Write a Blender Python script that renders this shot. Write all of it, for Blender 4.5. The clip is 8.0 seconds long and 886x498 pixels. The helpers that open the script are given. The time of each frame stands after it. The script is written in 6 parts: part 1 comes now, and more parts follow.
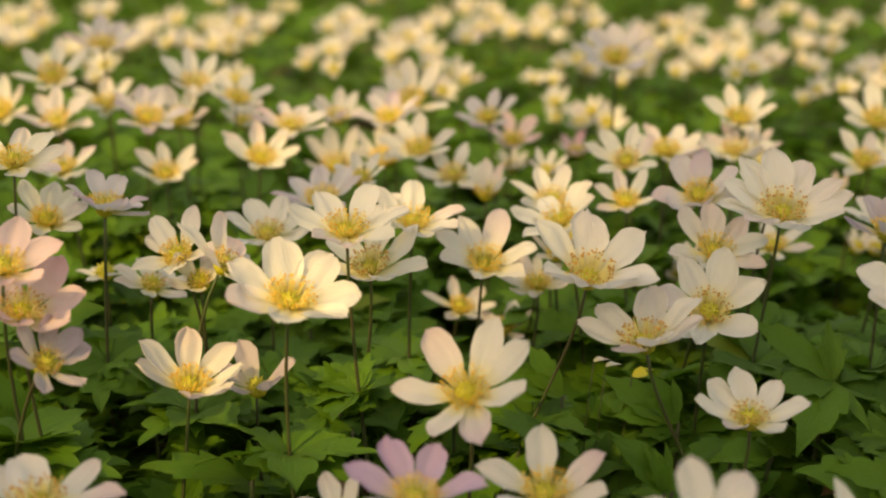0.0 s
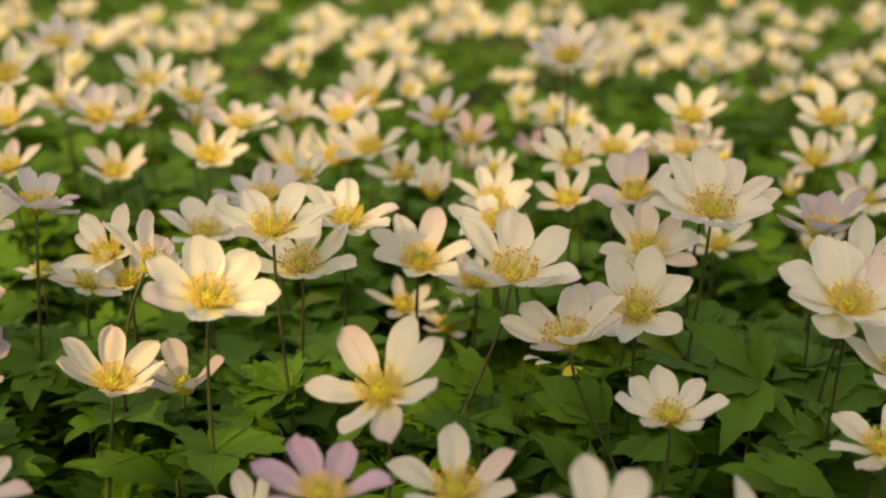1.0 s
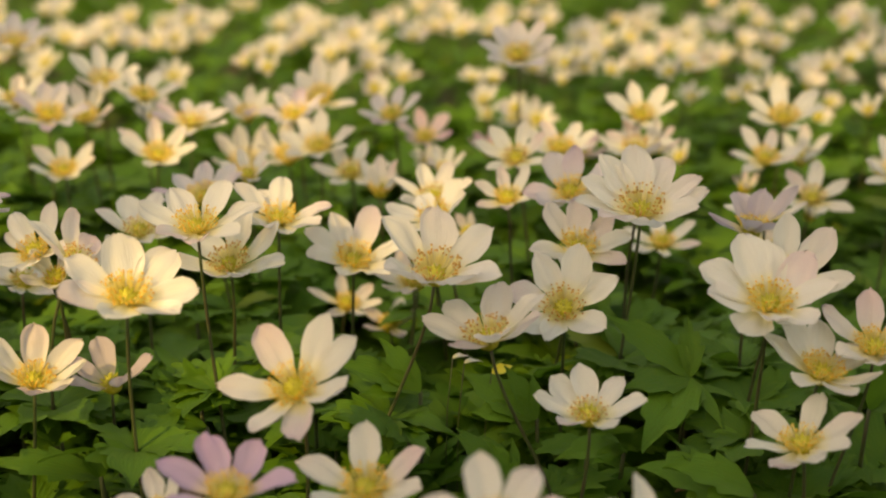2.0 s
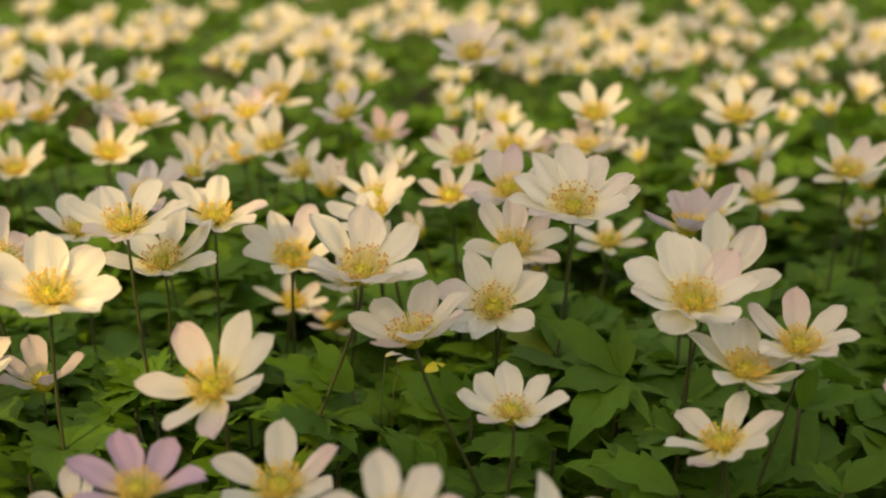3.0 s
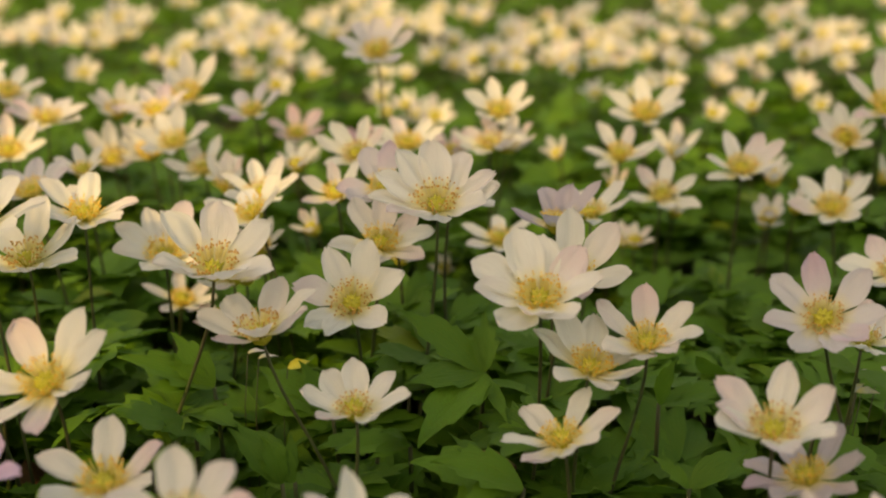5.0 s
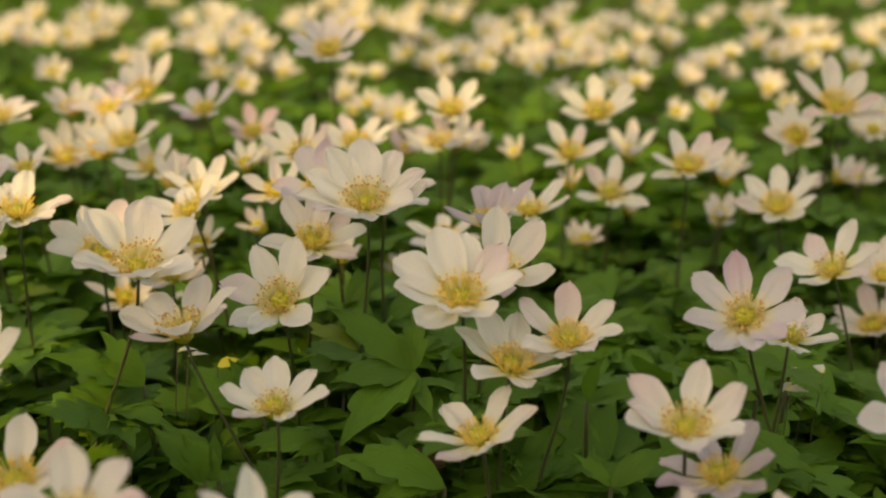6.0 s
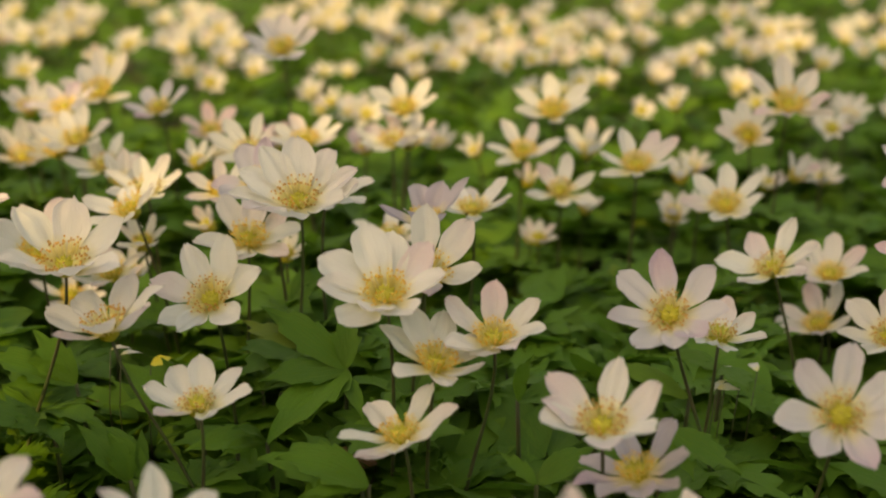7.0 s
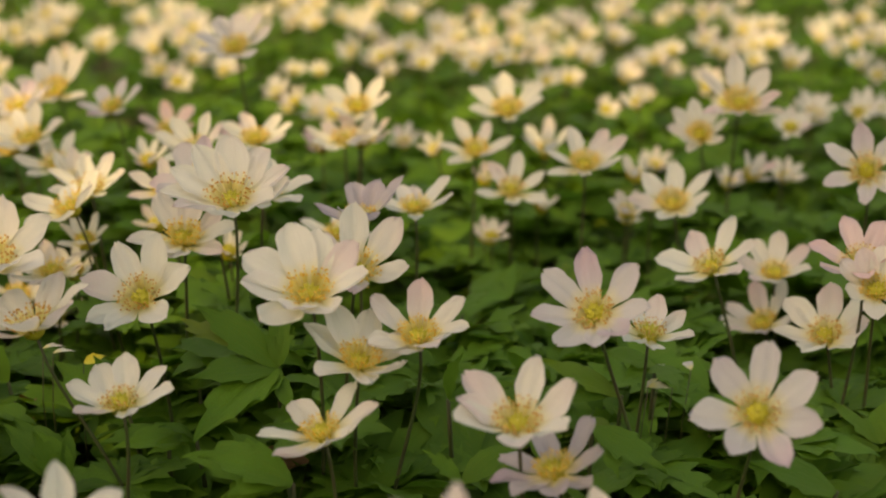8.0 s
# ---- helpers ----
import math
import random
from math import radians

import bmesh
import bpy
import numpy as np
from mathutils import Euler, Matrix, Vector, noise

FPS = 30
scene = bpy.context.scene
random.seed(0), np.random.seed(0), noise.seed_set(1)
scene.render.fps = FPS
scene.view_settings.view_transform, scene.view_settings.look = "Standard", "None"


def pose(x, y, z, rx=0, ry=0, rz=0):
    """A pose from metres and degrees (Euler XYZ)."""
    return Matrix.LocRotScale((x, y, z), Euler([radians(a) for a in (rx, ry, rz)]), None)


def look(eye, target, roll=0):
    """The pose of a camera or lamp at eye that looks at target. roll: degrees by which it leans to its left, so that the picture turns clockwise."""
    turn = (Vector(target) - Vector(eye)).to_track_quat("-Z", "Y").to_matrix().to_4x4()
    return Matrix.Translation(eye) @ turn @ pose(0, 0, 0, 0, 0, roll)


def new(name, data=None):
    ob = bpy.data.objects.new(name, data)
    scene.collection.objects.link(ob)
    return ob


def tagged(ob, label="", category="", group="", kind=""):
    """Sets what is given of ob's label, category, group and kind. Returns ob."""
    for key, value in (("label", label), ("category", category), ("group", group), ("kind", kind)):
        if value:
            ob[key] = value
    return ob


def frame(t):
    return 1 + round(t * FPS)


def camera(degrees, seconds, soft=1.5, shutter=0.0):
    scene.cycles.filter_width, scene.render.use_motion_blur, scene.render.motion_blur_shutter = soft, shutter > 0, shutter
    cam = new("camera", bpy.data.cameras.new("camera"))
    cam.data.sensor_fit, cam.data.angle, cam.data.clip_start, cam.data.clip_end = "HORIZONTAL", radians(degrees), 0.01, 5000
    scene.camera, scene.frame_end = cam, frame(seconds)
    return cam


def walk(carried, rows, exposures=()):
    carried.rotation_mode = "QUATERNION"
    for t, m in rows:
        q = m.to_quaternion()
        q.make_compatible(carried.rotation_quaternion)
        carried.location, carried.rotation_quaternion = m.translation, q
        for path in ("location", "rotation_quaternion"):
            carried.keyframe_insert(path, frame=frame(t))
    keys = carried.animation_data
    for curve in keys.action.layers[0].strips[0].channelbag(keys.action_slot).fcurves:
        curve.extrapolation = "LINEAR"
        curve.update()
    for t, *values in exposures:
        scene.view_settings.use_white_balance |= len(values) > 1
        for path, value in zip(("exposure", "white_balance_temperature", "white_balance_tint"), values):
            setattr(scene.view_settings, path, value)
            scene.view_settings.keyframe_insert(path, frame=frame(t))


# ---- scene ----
# A slide to the right, low over a bank of wood anemones.
cam = camera(40.0, 8.0, soft=2.1)
cam.data.dof.use_dof, cam.data.dof.focus_distance, cam.data.dof.aperture_fstop = True, 0.402, 8.4
METRES, EYE, TILT, LEAN, TURN = 0.19, 0.24, -17.0, 0.0, 0.0
ROWS = [
    (0, 0.0000, 0.0, -0.00000, 0.0, -0.000, 0.0),
    (0.5, 0.0625, 0.0, -0.00095, 0.0, -0.015, 0.0),
    (1, 0.1273, 0.0, -0.00194, 0.0, -0.031, 0.0),
    (1.5, 0.1861, 0.0, -0.00283, 0.0, -0.045, 0.0),
    (2, 0.2563, 0.0, -0.00390, 0.0, -0.062, 0.0),
    (3.5, 0.4389, 0.0, -0.00667, 0.0, -0.105, 0.0),
    (4, 0.5046, 0.0, -0.00767, 0.0, -0.121, 0.0),
    (4.5, 0.5648, 0.0, -0.00858, 0.0, -0.136, 0.0),
    (6, 0.7557, 0.0, -0.01149, 0.0, -0.181, 0.0),
    (6.5, 0.8142, 0.0, -0.01238, 0.0, -0.195, 0.0),
    (7, 0.8775, 0.0, -0.01334, 0.0, -0.211, 0.0),
    (7.5, 0.9368, 0.0, -0.01424, 0.0, -0.225, 0.0),
    (8, 1.0000, 0.0, -0.01520, 0.0, -0.240, 0.0),
]
walk(cam, [(t, pose(0, 0, EYE, TILT, LEAN, TURN) @ pose(METRES * x, METRES * y, METRES * z, 90 + pitch, roll, yaw)) for t, x, y, z, yaw, pitch, roll in ROWS],
     ((0.0, 1.87, 18000, 12), (8.0, 1.90, 18000, 12)))


# ---- light ----
SUN_FROM = Vector((-0.50, -0.62, 0.68)).normalized()
world = bpy.data.worlds.new("spring_sky")
scene.world = world
world.use_nodes = True
sky = world.node_tree.nodes.new("ShaderNodeTexSky")
sky.sky_type, sky.sun_disc = "NISHITA", False
sky.sun_elevation = math.asin(SUN_FROM.z)
sky.sun_rotation = math.atan2(SUN_FROM.x, SUN_FROM.y)
back = world.node_tree.nodes["Background"]
back.inputs["Strength"].default_value = 0.15
world.node_tree.links.new(sky.outputs["Color"], back.inputs["Color"])
sun_data = bpy.data.lights.new("sun", "SUN")
sun_data.energy, sun_data.angle, sun_data.color = 0.92, radians(0.53), (1.0, 0.90, 0.55)
sun = new("sun", sun_data)
sun.matrix_world = look(SUN_FROM * 20, (0, 0, 0))


# ---- materials ----
def material(name, rough=0.6):
    m = bpy.data.materials.new(name)
    m.use_nodes = True
    tree = m.node_tree
    p = tree.nodes["Principled BSDF"]
    p.inputs["Roughness"].default_value = rough
    return m, tree, p


def add(tree, kind, **values):
    n = tree.nodes.new(kind)
    for key, v in values.items():
        n.inputs[key.replace("_", " ")].default_value = v
    return n


def mix(tree, fac, a, b, blend="MIX"):
    """Colour mix; each of fac, a, b is a socket or a value."""
    n = tree.nodes.new("ShaderNodeMix")
    n.data_type, n.blend_type = "RGBA", blend
    for i, v in ((0, fac), (6, a), (7, b)):
        if isinstance(v, bpy.types.NodeSocket):
            tree.links.new(v, n.inputs[i])
        else:
            n.inputs[i].default_value = (*v, 1) if isinstance(v, tuple) else v
    return n.outputs[2]


def calc(tree, op, a, b=0.0, clamp=False):
    n = tree.nodes.new("ShaderNodeMath")
    n.operation, n.use_clamp = op, clamp
    for i, v in enumerate((a, b)):
        if isinstance(v, bpy.types.NodeSocket):
            tree.links.new(v, n.inputs[i])
        else:
            n.inputs[i].default_value = v
    return n.outputs[0]


def ramp(tree, fac, lo, hi):
    n = tree.nodes.new("ShaderNodeMapRange")
    n.inputs["From Min"].default_value, n.inputs["From Max"].default_value = lo, hi
    tree.links.new(fac, n.inputs["Value"])
    return n.outputs[0]


def noise_of(tree, scale, detail=3.0, vector=None, stretch=None):
    n = add(tree, "ShaderNodeTexNoise", Scale=scale, Detail=detail)
    if vector is None:
        vector = tree.nodes.new("ShaderNodeTexCoord").outputs["Object"]
    if stretch:
        mp = tree.nodes.new("ShaderNodeMapping")
        mp.inputs["Scale"].default_value = stretch
        tree.links.new(vector, mp.inputs["Vector"])
        vector = mp.outputs["Vector"]
    tree.links.new(vector, n.inputs["Vector"])
    return n.outputs["Fac"]


def bump(tree, p, height, strength, distance):
    b = add(tree, "ShaderNodeBump", Strength=strength, Distance=distance)
    tree.links.new(height, b.inputs["Height"])
    tree.links.new(b.outputs["Normal"], p.inputs["Normal"])
    return b.outputs["Normal"]


def translucent(tree, p, colour, share, normal=None):
    """Lets light through a thin blade: share of it."""
    t = tree.nodes.new("ShaderNodeBsdfTranslucent")
    tree.links.new(colour, t.inputs["Color"])
    if normal:
        tree.links.new(normal, t.inputs["Normal"])
    m = add(tree, "ShaderNodeMixShader", Fac=share)
    tree.links.new(p.outputs[0], m.inputs[1])
    tree.links.new(t.outputs[0], m.inputs[2])
    tree.links.new(m.outputs[0], tree.nodes["Material Output"].inputs["Surface"])


def one_random(tree):
    """A number for each object, and for each separate blade of a joined mesh."""
    r = calc(tree, "ADD", tree.nodes.new("ShaderNodeObjectInfo").outputs["Random"],
             tree.nodes.new("ShaderNodeNewGeometry").outputs["Random Per Island"])
    return calc(tree, "FRACT", r)


def petal_material(name, base, blush, share, veins=0.22):
    m, tree, p = material(name, 0.55)
    uv = tree.nodes.new("ShaderNodeTexCoord").outputs["UV"]
    xyz = tree.nodes.new("ShaderNodeSeparateXYZ")
    tree.links.new(uv, xyz.inputs[0])
    u = xyz.outputs[0]
    vein = noise_of(tree, 1.0, 2.0, uv, (2.2, 26.0, 1.0))
    cloud = noise_of(tree, 170.0, 3.0)
    rnd = one_random(tree)
    # blush gathers towards the tip, more on some petals than on others
    tip = calc(tree, "POWER", u, 1.6)
    amount = calc(tree, "MULTIPLY", calc(tree, "MULTIPLY", tip, ramp(tree, cloud, 0.3, 0.7)), calc(tree, "ADD", calc(tree, "MULTIPLY", rnd, 0.6), 0.1))
    # a few petals are flushed along their whole length
    amount = calc(tree, "ADD", amount, calc(tree, "MULTIPLY", calc(tree, "MULTIPLY", ramp(tree, u, 0.1, 0.7), ramp(tree, rnd, 0.74, 1.05)), ramp(tree, cloud, 0.1, 1.1)))
    amount = calc(tree, "MULTIPLY", amount, share, True)
    c = mix(tree, amount, base, blush)
    c = mix(tree, calc(tree, "MULTIPLY", ramp(tree, vein, 0.45, 0.75), veins), c, (0.66, 0.60, 0.56))
    # cream-yellow claw at the foot, the heart's warm glow painted into it
    c = mix(tree, calc(tree, "MULTIPLY", ramp(tree, u, 0.46, 0.12), 0.78), c, (0.91, 0.78, 0.30))
    # bruised specks near the tip of some petals
    speck = calc(tree, "MULTIPLY", ramp(tree, noise_of(tree, 420.0, 2.0), 0.62, 0.70), ramp(tree, u, 0.72, 0.98))
    speck = calc(tree, "MULTIPLY", speck, ramp(tree, rnd, 0.55, 0.75))
    c = mix(tree, calc(tree, "MULTIPLY", speck, 0.55), c, (0.42, 0.22, 0.16))
    tree.links.new(c, p.inputs["Base Color"])
    n = bump(tree, p, vein, 0.55, 0.0007)
    p.inputs["Specular IOR Level"].default_value = 0.3
    translucent(tree, p, c, 0.46, n)
    return m


PETAL = {
    "white": petal_material("petal_white", (0.845, 0.82, 0.75), (0.79, 0.57, 0.61), 1.1),
    "blush": petal_material("petal_blush", (0.825, 0.788, 0.72), (0.77, 0.48, 0.54), 1.15),
    "pink": petal_material("petal_pink", (0.82, 0.64, 0.65), (0.78, 0.34, 0.44), 1.4),
    # true pale lilac on some blooms, shade put into the colour on others
    "pale": petal_material("petal_pale_lilac_shade", (0.72, 0.69, 0.70), (0.68, 0.42, 0.55), 1.35),
    # shade painted into the petals of dim blooms; lilac-grey backs on one
    "mauve": petal_material("petal_mauve_shade", (0.60, 0.52, 0.56), (0.50, 0.36, 0.48), 1.2),
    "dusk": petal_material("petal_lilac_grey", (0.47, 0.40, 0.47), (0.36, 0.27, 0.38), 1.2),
    "lilac": petal_material("petal_lilac", (0.68, 0.48, 0.64), (0.54, 0.24, 0.48), 1.5),
}


def leaf_material(name, dark, light, shine=0.58):
    m, tree, p = material(name, shine)
    uv = tree.nodes.new("ShaderNodeTexCoord").outputs["UV"]
    vein = noise_of(tree, 1.0, 2.0, uv, (3.0, 16.0, 1.0))
    blotch = noise_of(tree, 55.0, 4.0)
    rnd = one_random(tree)
    c = mix(tree, rnd, dark, light)
    c = mix(tree, calc(tree, "MULTIPLY", ramp(tree, blotch, 0.38, 0.72), 0.7), c, (0.088, 0.172, 0.016))
    c = mix(tree, calc(tree, "MULTIPLY", ramp(tree, vein, 0.52, 0.72), 0.3), c, (0.135, 0.21, 0.030))
    # a few yellowed or browned blades
    c = mix(tree, ramp(tree, rnd, 0.985, 0.995), c, (0.16, 0.23, 0.03))
    tree.links.new(c, p.inputs["Base Color"])
    n = bump(tree, p, vein, 0.42, 0.0011)
    p.inputs["Specular IOR Level"].default_value = 0.24
    translucent(tree, p, c, 0.42, n)
    return m


LEAF = leaf_material("leaf_green", (0.046, 0.146, 0.018), (0.094, 0.240, 0.028))


def plain(name, a, b, scale, rough=0.6, strength=0.4, depth=0.0005, glow=0.0):
    m, tree, p = material(name, rough)
    n = noise_of(tree, scale, 4.0)
    c = mix(tree, ramp(tree, n, 0.3, 0.7), a, b)
    tree.links.new(c, p.inputs["Base Color"])
    bump(tree, p, n, strength, depth)
    if glow:
        translucent(tree, p, c, glow)
    return m


STEM = plain("stem_green_red", (0.042, 0.078, 0.018), (0.052, 0.040, 0.018), 60.0)
FILAMENT = plain("filament_cream", (0.98, 0.91, 0.53), (0.97, 0.86, 0.40), 300.0, 0.6, 0.2, 0.0003, 0.7)
ANTHER = plain("anther_yellow", (0.98, 0.78, 0.24), (0.88, 0.50, 0.10), 500.0, 0.8, 0.3, 0.0003, 0.5)
FILAMENT_PALE = plain("filament_pale", (0.97, 0.91, 0.62), (0.97, 0.87, 0.46), 300.0, 0.6, 0.2, 0.0003, 0.7)
ANTHER_RIPE = plain("anther_orange_brown", (0.86, 0.50, 0.14), (0.58, 0.28, 0.09), 500.0, 0.8, 0.3, 0.0003, 0.3)
PISTIL = plain("pistil_green", (0.50, 0.46, 0.05), (0.66, 0.58, 0.10), 900.0, 0.6, 0.4, 0.0005, 0.35)
LITTER = plain("dead_leaf_brown", (0.10, 0.050, 0.022), (0.19, 0.10, 0.045), 70.0, 0.7, 0.6, 0.001)
TWIG = plain("twig_brown", (0.055, 0.03, 0.018), (0.13, 0.07, 0.04), 120.0, 0.8, 0.6, 0.001)


def ground_material():
    m, tree, p = material("woodland_floor", 0.95)
    fine, wide, mid = noise_of(tree, 160.0, 6.0), noise_of(tree, 0.9, 5.0), noise_of(tree, 24.0, 6.0)
    c = mix(tree, ramp(tree, fine, 0.3, 0.7), (0.060, 0.038, 0.021), (0.16, 0.095, 0.050))
    c = mix(tree, ramp(tree, mid, 0.46, 0.60), c, (0.030, 0.055, 0.012))
    c = mix(tree, calc(tree, "MULTIPLY", ramp(tree, wide, 0.40, 0.66), 0.75), c, (0.042, 0.072, 0.014))
    tree.links.new(c, p.inputs["Base Color"])
    bump(tree, p, fine, 0.9, 0.006)
    return m


GROUND = ground_material()


# ---- mesh helpers ----
def mesh_of(name, verts, faces, mats, uvs=None, which=None, smooth=True):
    me = bpy.data.meshes.new(name)
    me.from_pydata([tuple(v) for v in verts], [], [tuple(f) for f in faces])
    for m in mats:
        me.materials.append(m)
    if uvs is not None:
        layer = me.uv_layers.new(name="UVMap")
        idx = np.empty(len(me.loops), dtype=np.int32)
        me.loops.foreach_get("vertex_index", idx)
        layer.data.foreach_set("uv", np.asarray(uvs, dtype=np.float32)[idx].ravel())
    if which is not None:
        me.polygons.foreach_set("material_index", np.asarray(which, dtype=np.int32))
    me.polygons.foreach_set("use_smooth", np.full(len(me.polygons), smooth))
    me.update()
    return me


def part(name, me, parent, m=None, label=""):
    ob = new(name, me)
    ob.parent = parent
    if m is not None:
        ob.matrix_basis = m
    return tagged(ob, label)


def grid_faces(rows, cols, start=0):
    return [(start + r * cols + c, start + r * cols + c + 1, start + (r + 1) * cols + c + 1, start + (r + 1) * cols + c)
            for r in range(rows - 1) for c in range(cols - 1)]


def tube(points, radii, sides=6):
    """Rings round a line of points."""
    verts, faces = [], []
    for i, p in enumerate(points):
        d = (points[min(i + 1, len(points) - 1)] - points[max(i - 1, 0)]).normalized()
        a = d.cross(Vector((0, 1, 0.3))).normalized()
        b = d.cross(a)
        for k in range(sides):
            q = 2 * math.pi * k / sides
            verts.append(p + radii[i] * (math.cos(q) * a + math.sin(q) * b))
    n = sides
    for i in range(len(points) - 1):
        faces += [(i * n + k, i * n + (k + 1) % n, (i + 1) * n + (k + 1) % n, (i + 1) * n + k) for k in range(n)]
    faces.append(tuple(range(n))[::-1])
    faces.append(tuple(range((len(points) - 1) * n, len(points) * n)))
    return verts, faces


# ---- the parts of an anemone ----
def petal_mesh(rng, tint, shape="broad", rows=15, cols=11):
    """One petal of length 1 along x: narrow foot, broad blunt tip, boat-shaped."""
    wide, notch, bend = rng.uniform(0.212, 0.252), rng.uniform(0.0, 0.05), rng.uniform(-0.08, 0.08)
    peak = 0.62
    lines, crease, blunt = rng.uniform(0, 6.28), rng.uniform(0.012, 0.028), rng.uniform(1.5, 2.9)
    if shape == "finger":
        wide, peak, blunt = rng.uniform(0.195, 0.228), 0.62, rng.uniform(1.9, 3.3)
    if shape == "round":
        wide, peak, blunt = rng.uniform(0.245, 0.285), 0.60, rng.uniform(1.7, 2.9)
    if shape == "star":
        wide, peak, blunt = rng.uniform(0.178, 0.216), 0.56, rng.uniform(1.8, 2.3)
    skew, nick, where = rng.uniform(-0.12, 0.12), rng.choice((0.0, 0.0, 0.015, 0.03)), rng.uniform(-0.6, 0.6)
    dish, curl, seed = rng.uniform(0.26, 0.46), rng.uniform(-0.22, 0.06), rng.uniform(0, 50)
    verts, uvs = [], []
    for r in range(rows):
        u = 1 - (1 - r / (rows - 1)) ** 1.35
        w = wide * (0.32 + 0.68 * math.sin(min(1.0, u / peak) * math.pi / 2) ** 1.8)
        if u > peak:
            w *= math.sqrt(max(0.0, 1 - ((u - peak) / (1.012 - peak)) ** blunt))
        for c in range(cols):
            v = 2 * c / (cols - 1) - 1
            x = u - 0.055 * v * v * u ** 5 - notch * math.exp(-(v / 0.25) ** 2) * u ** 6
            x -= nick * math.exp(-((v - where) / 0.28) ** 2) * u ** 10
            y = v * w * (1 + skew * v * math.sin(math.pi * u)) + bend * u * u
            z = -dish * (u - u * u) + 0.34 * w * v * v + curl * max(0.0, u - 0.75) * 2
            z += 0.05 * noise.noise((u * 2.4 + seed, v * 1.3, seed)) + crease * math.sin(5.2 * v + lines) * math.sin(math.pi * u)
            x -= 0.07 * max(0.0, noise.noise((v * 3.4, seed, u))) * u ** 8
            y += (0.012 + 0.020 * abs(v)) * noise.noise((u * 5.0, seed, v)) + 0.008 * v * abs(v) * noise.noise((u * 13.0, seed + 7, v))
            x += 0.022 * u ** 9 * noise.noise((v * 6.0, seed + 3, 0.0))
            verts.append((x, y, z))
            uvs.append((u, 0.5 + 0.5 * v))
    return mesh_of("petal", verts, grid_faces(rows, cols), [PETAL[tint]], uvs)


def stamens_mesh(rng, count=104, ripe=False):
    """A ring of thread-like filaments, each with its anther; unit: millimetres / 1000."""
    verts, faces, which = [], [], []
    for i in range(count):
        q = i * 2.39996 + rng.uniform(-0.2, 0.2)
        out = math.sqrt(0.16 + 0.84 * (i + 0.5) / count)
        spread = radians(5 + 40 * out + rng.uniform(-8, 8))
        long = rng.uniform(0.0064, 0.0098) * (1.0 - 0.10 * out)
        foot = Vector((math.cos(q), math.sin(q), 0)) * 0.0021
        way = Vector((math.cos(q) * math.sin(spread), math.sin(q) * math.sin(spread), math.cos(spread)))
        side = way.orthogonal().normalized()
        other = way.cross(side)
        tip = foot + way * long + Vector((0, 0, 0.0004 * rng.uniform(-1, 1)))
        s = len(verts)
        for p, rad in ((foot, 0.00027), (tip, 0.00015)):
            for k in range(3):
                a = k * 2.0944
                verts.append(p + rad * (math.cos(a) * side + math.sin(a) * other))
        for k in range(3):
            faces.append((s + k, s + (k + 1) % 3, s + 3 + (k + 1) % 3, s + 3 + k))
            which.append(0)
        s = len(verts)
        ax = (way + 0.9 * Vector((rng.uniform(-1, 1), rng.uniform(-1, 1), rng.uniform(-0.5, 0.5)))).normalized()
        sd = ax.orthogonal().normalized()
        ot = ax.cross(sd)
        half, rad = rng.uniform(0.00034, 0.00050), rng.uniform(0.00028, 0.00040)
        verts.append(tip - ax * half)
        for h in (-0.45, 0.45):
            for k in range(4):
                a = k * 1.5708
                verts.append(tip + ax * half * h + rad * (math.cos(a) * sd + math.sin(a) * ot))
        verts.append(tip + ax * half)
        for k in range(4):
            k2 = (k + 1) % 4
            faces += [(s, s + 1 + k2, s + 1 + k), (s + 1 + k, s + 1 + k2, s + 5 + k2, s + 5 + k), (s + 5 + k, s + 5 + k2, s + 9)]
            which += [1, 1, 1]
    return mesh_of("stamen_tuft", verts, faces, [FILAMENT_PALE, ANTHER_RIPE] if ripe else [FILAMENT, ANTHER], None, which)


def pistil_mesh(rng):
    """The green heart: a knob set with small beaked fruitlets, and the receptacle below it."""
    verts, faces = [], []
    rings = [(-0.0016, 0.0007), (-0.0006, 0.0021), (0.0004, 0.0024), (0.0016, 0.0021), (0.0026, 0.0013), (0.0030, 0.0003)]
    for z, r in rings:
        for k in range(10):
            a = k * math.pi / 5
            verts.append((r * math.cos(a), r * math.sin(a), z))
    for i in range(len(rings) - 1):
        faces += [(i * 10 + k, i * 10 + (k + 1) % 10, i * 10 + 10 + (k + 1) % 10, i * 10 + 10 + k) for k in range(10)]
    for i in range(26):
        zz = 1 - (i + 0.5) / 26 * 0.95
        q, rr = i * 2.39996, math.sqrt(1 - zz * zz)
        d = Vector((rr * math.cos(q), rr * math.sin(q), zz))
        p = Vector((d.x * 0.0021, d.y * 0.0021, 0.0008 + d.z * 0.0020))
        a = d.orthogonal().normalized()
        b = d.cross(a)
        s = len(verts)
        verts += [p + 0.00045 * a, p + 0.00045 * b, p - 0.00045 * a, p - 0.00045 * b, p + d * rng.uniform(0.0010, 0.0014)]
        faces += [(s, s + 1, s + 4), (s + 1, s + 2, s + 4), (s + 2, s + 3, s + 4), (s + 3, s, s + 4)]
    return mesh_of("flower_head", [1.42 * Vector(p) for p in verts], faces, [PISTIL])


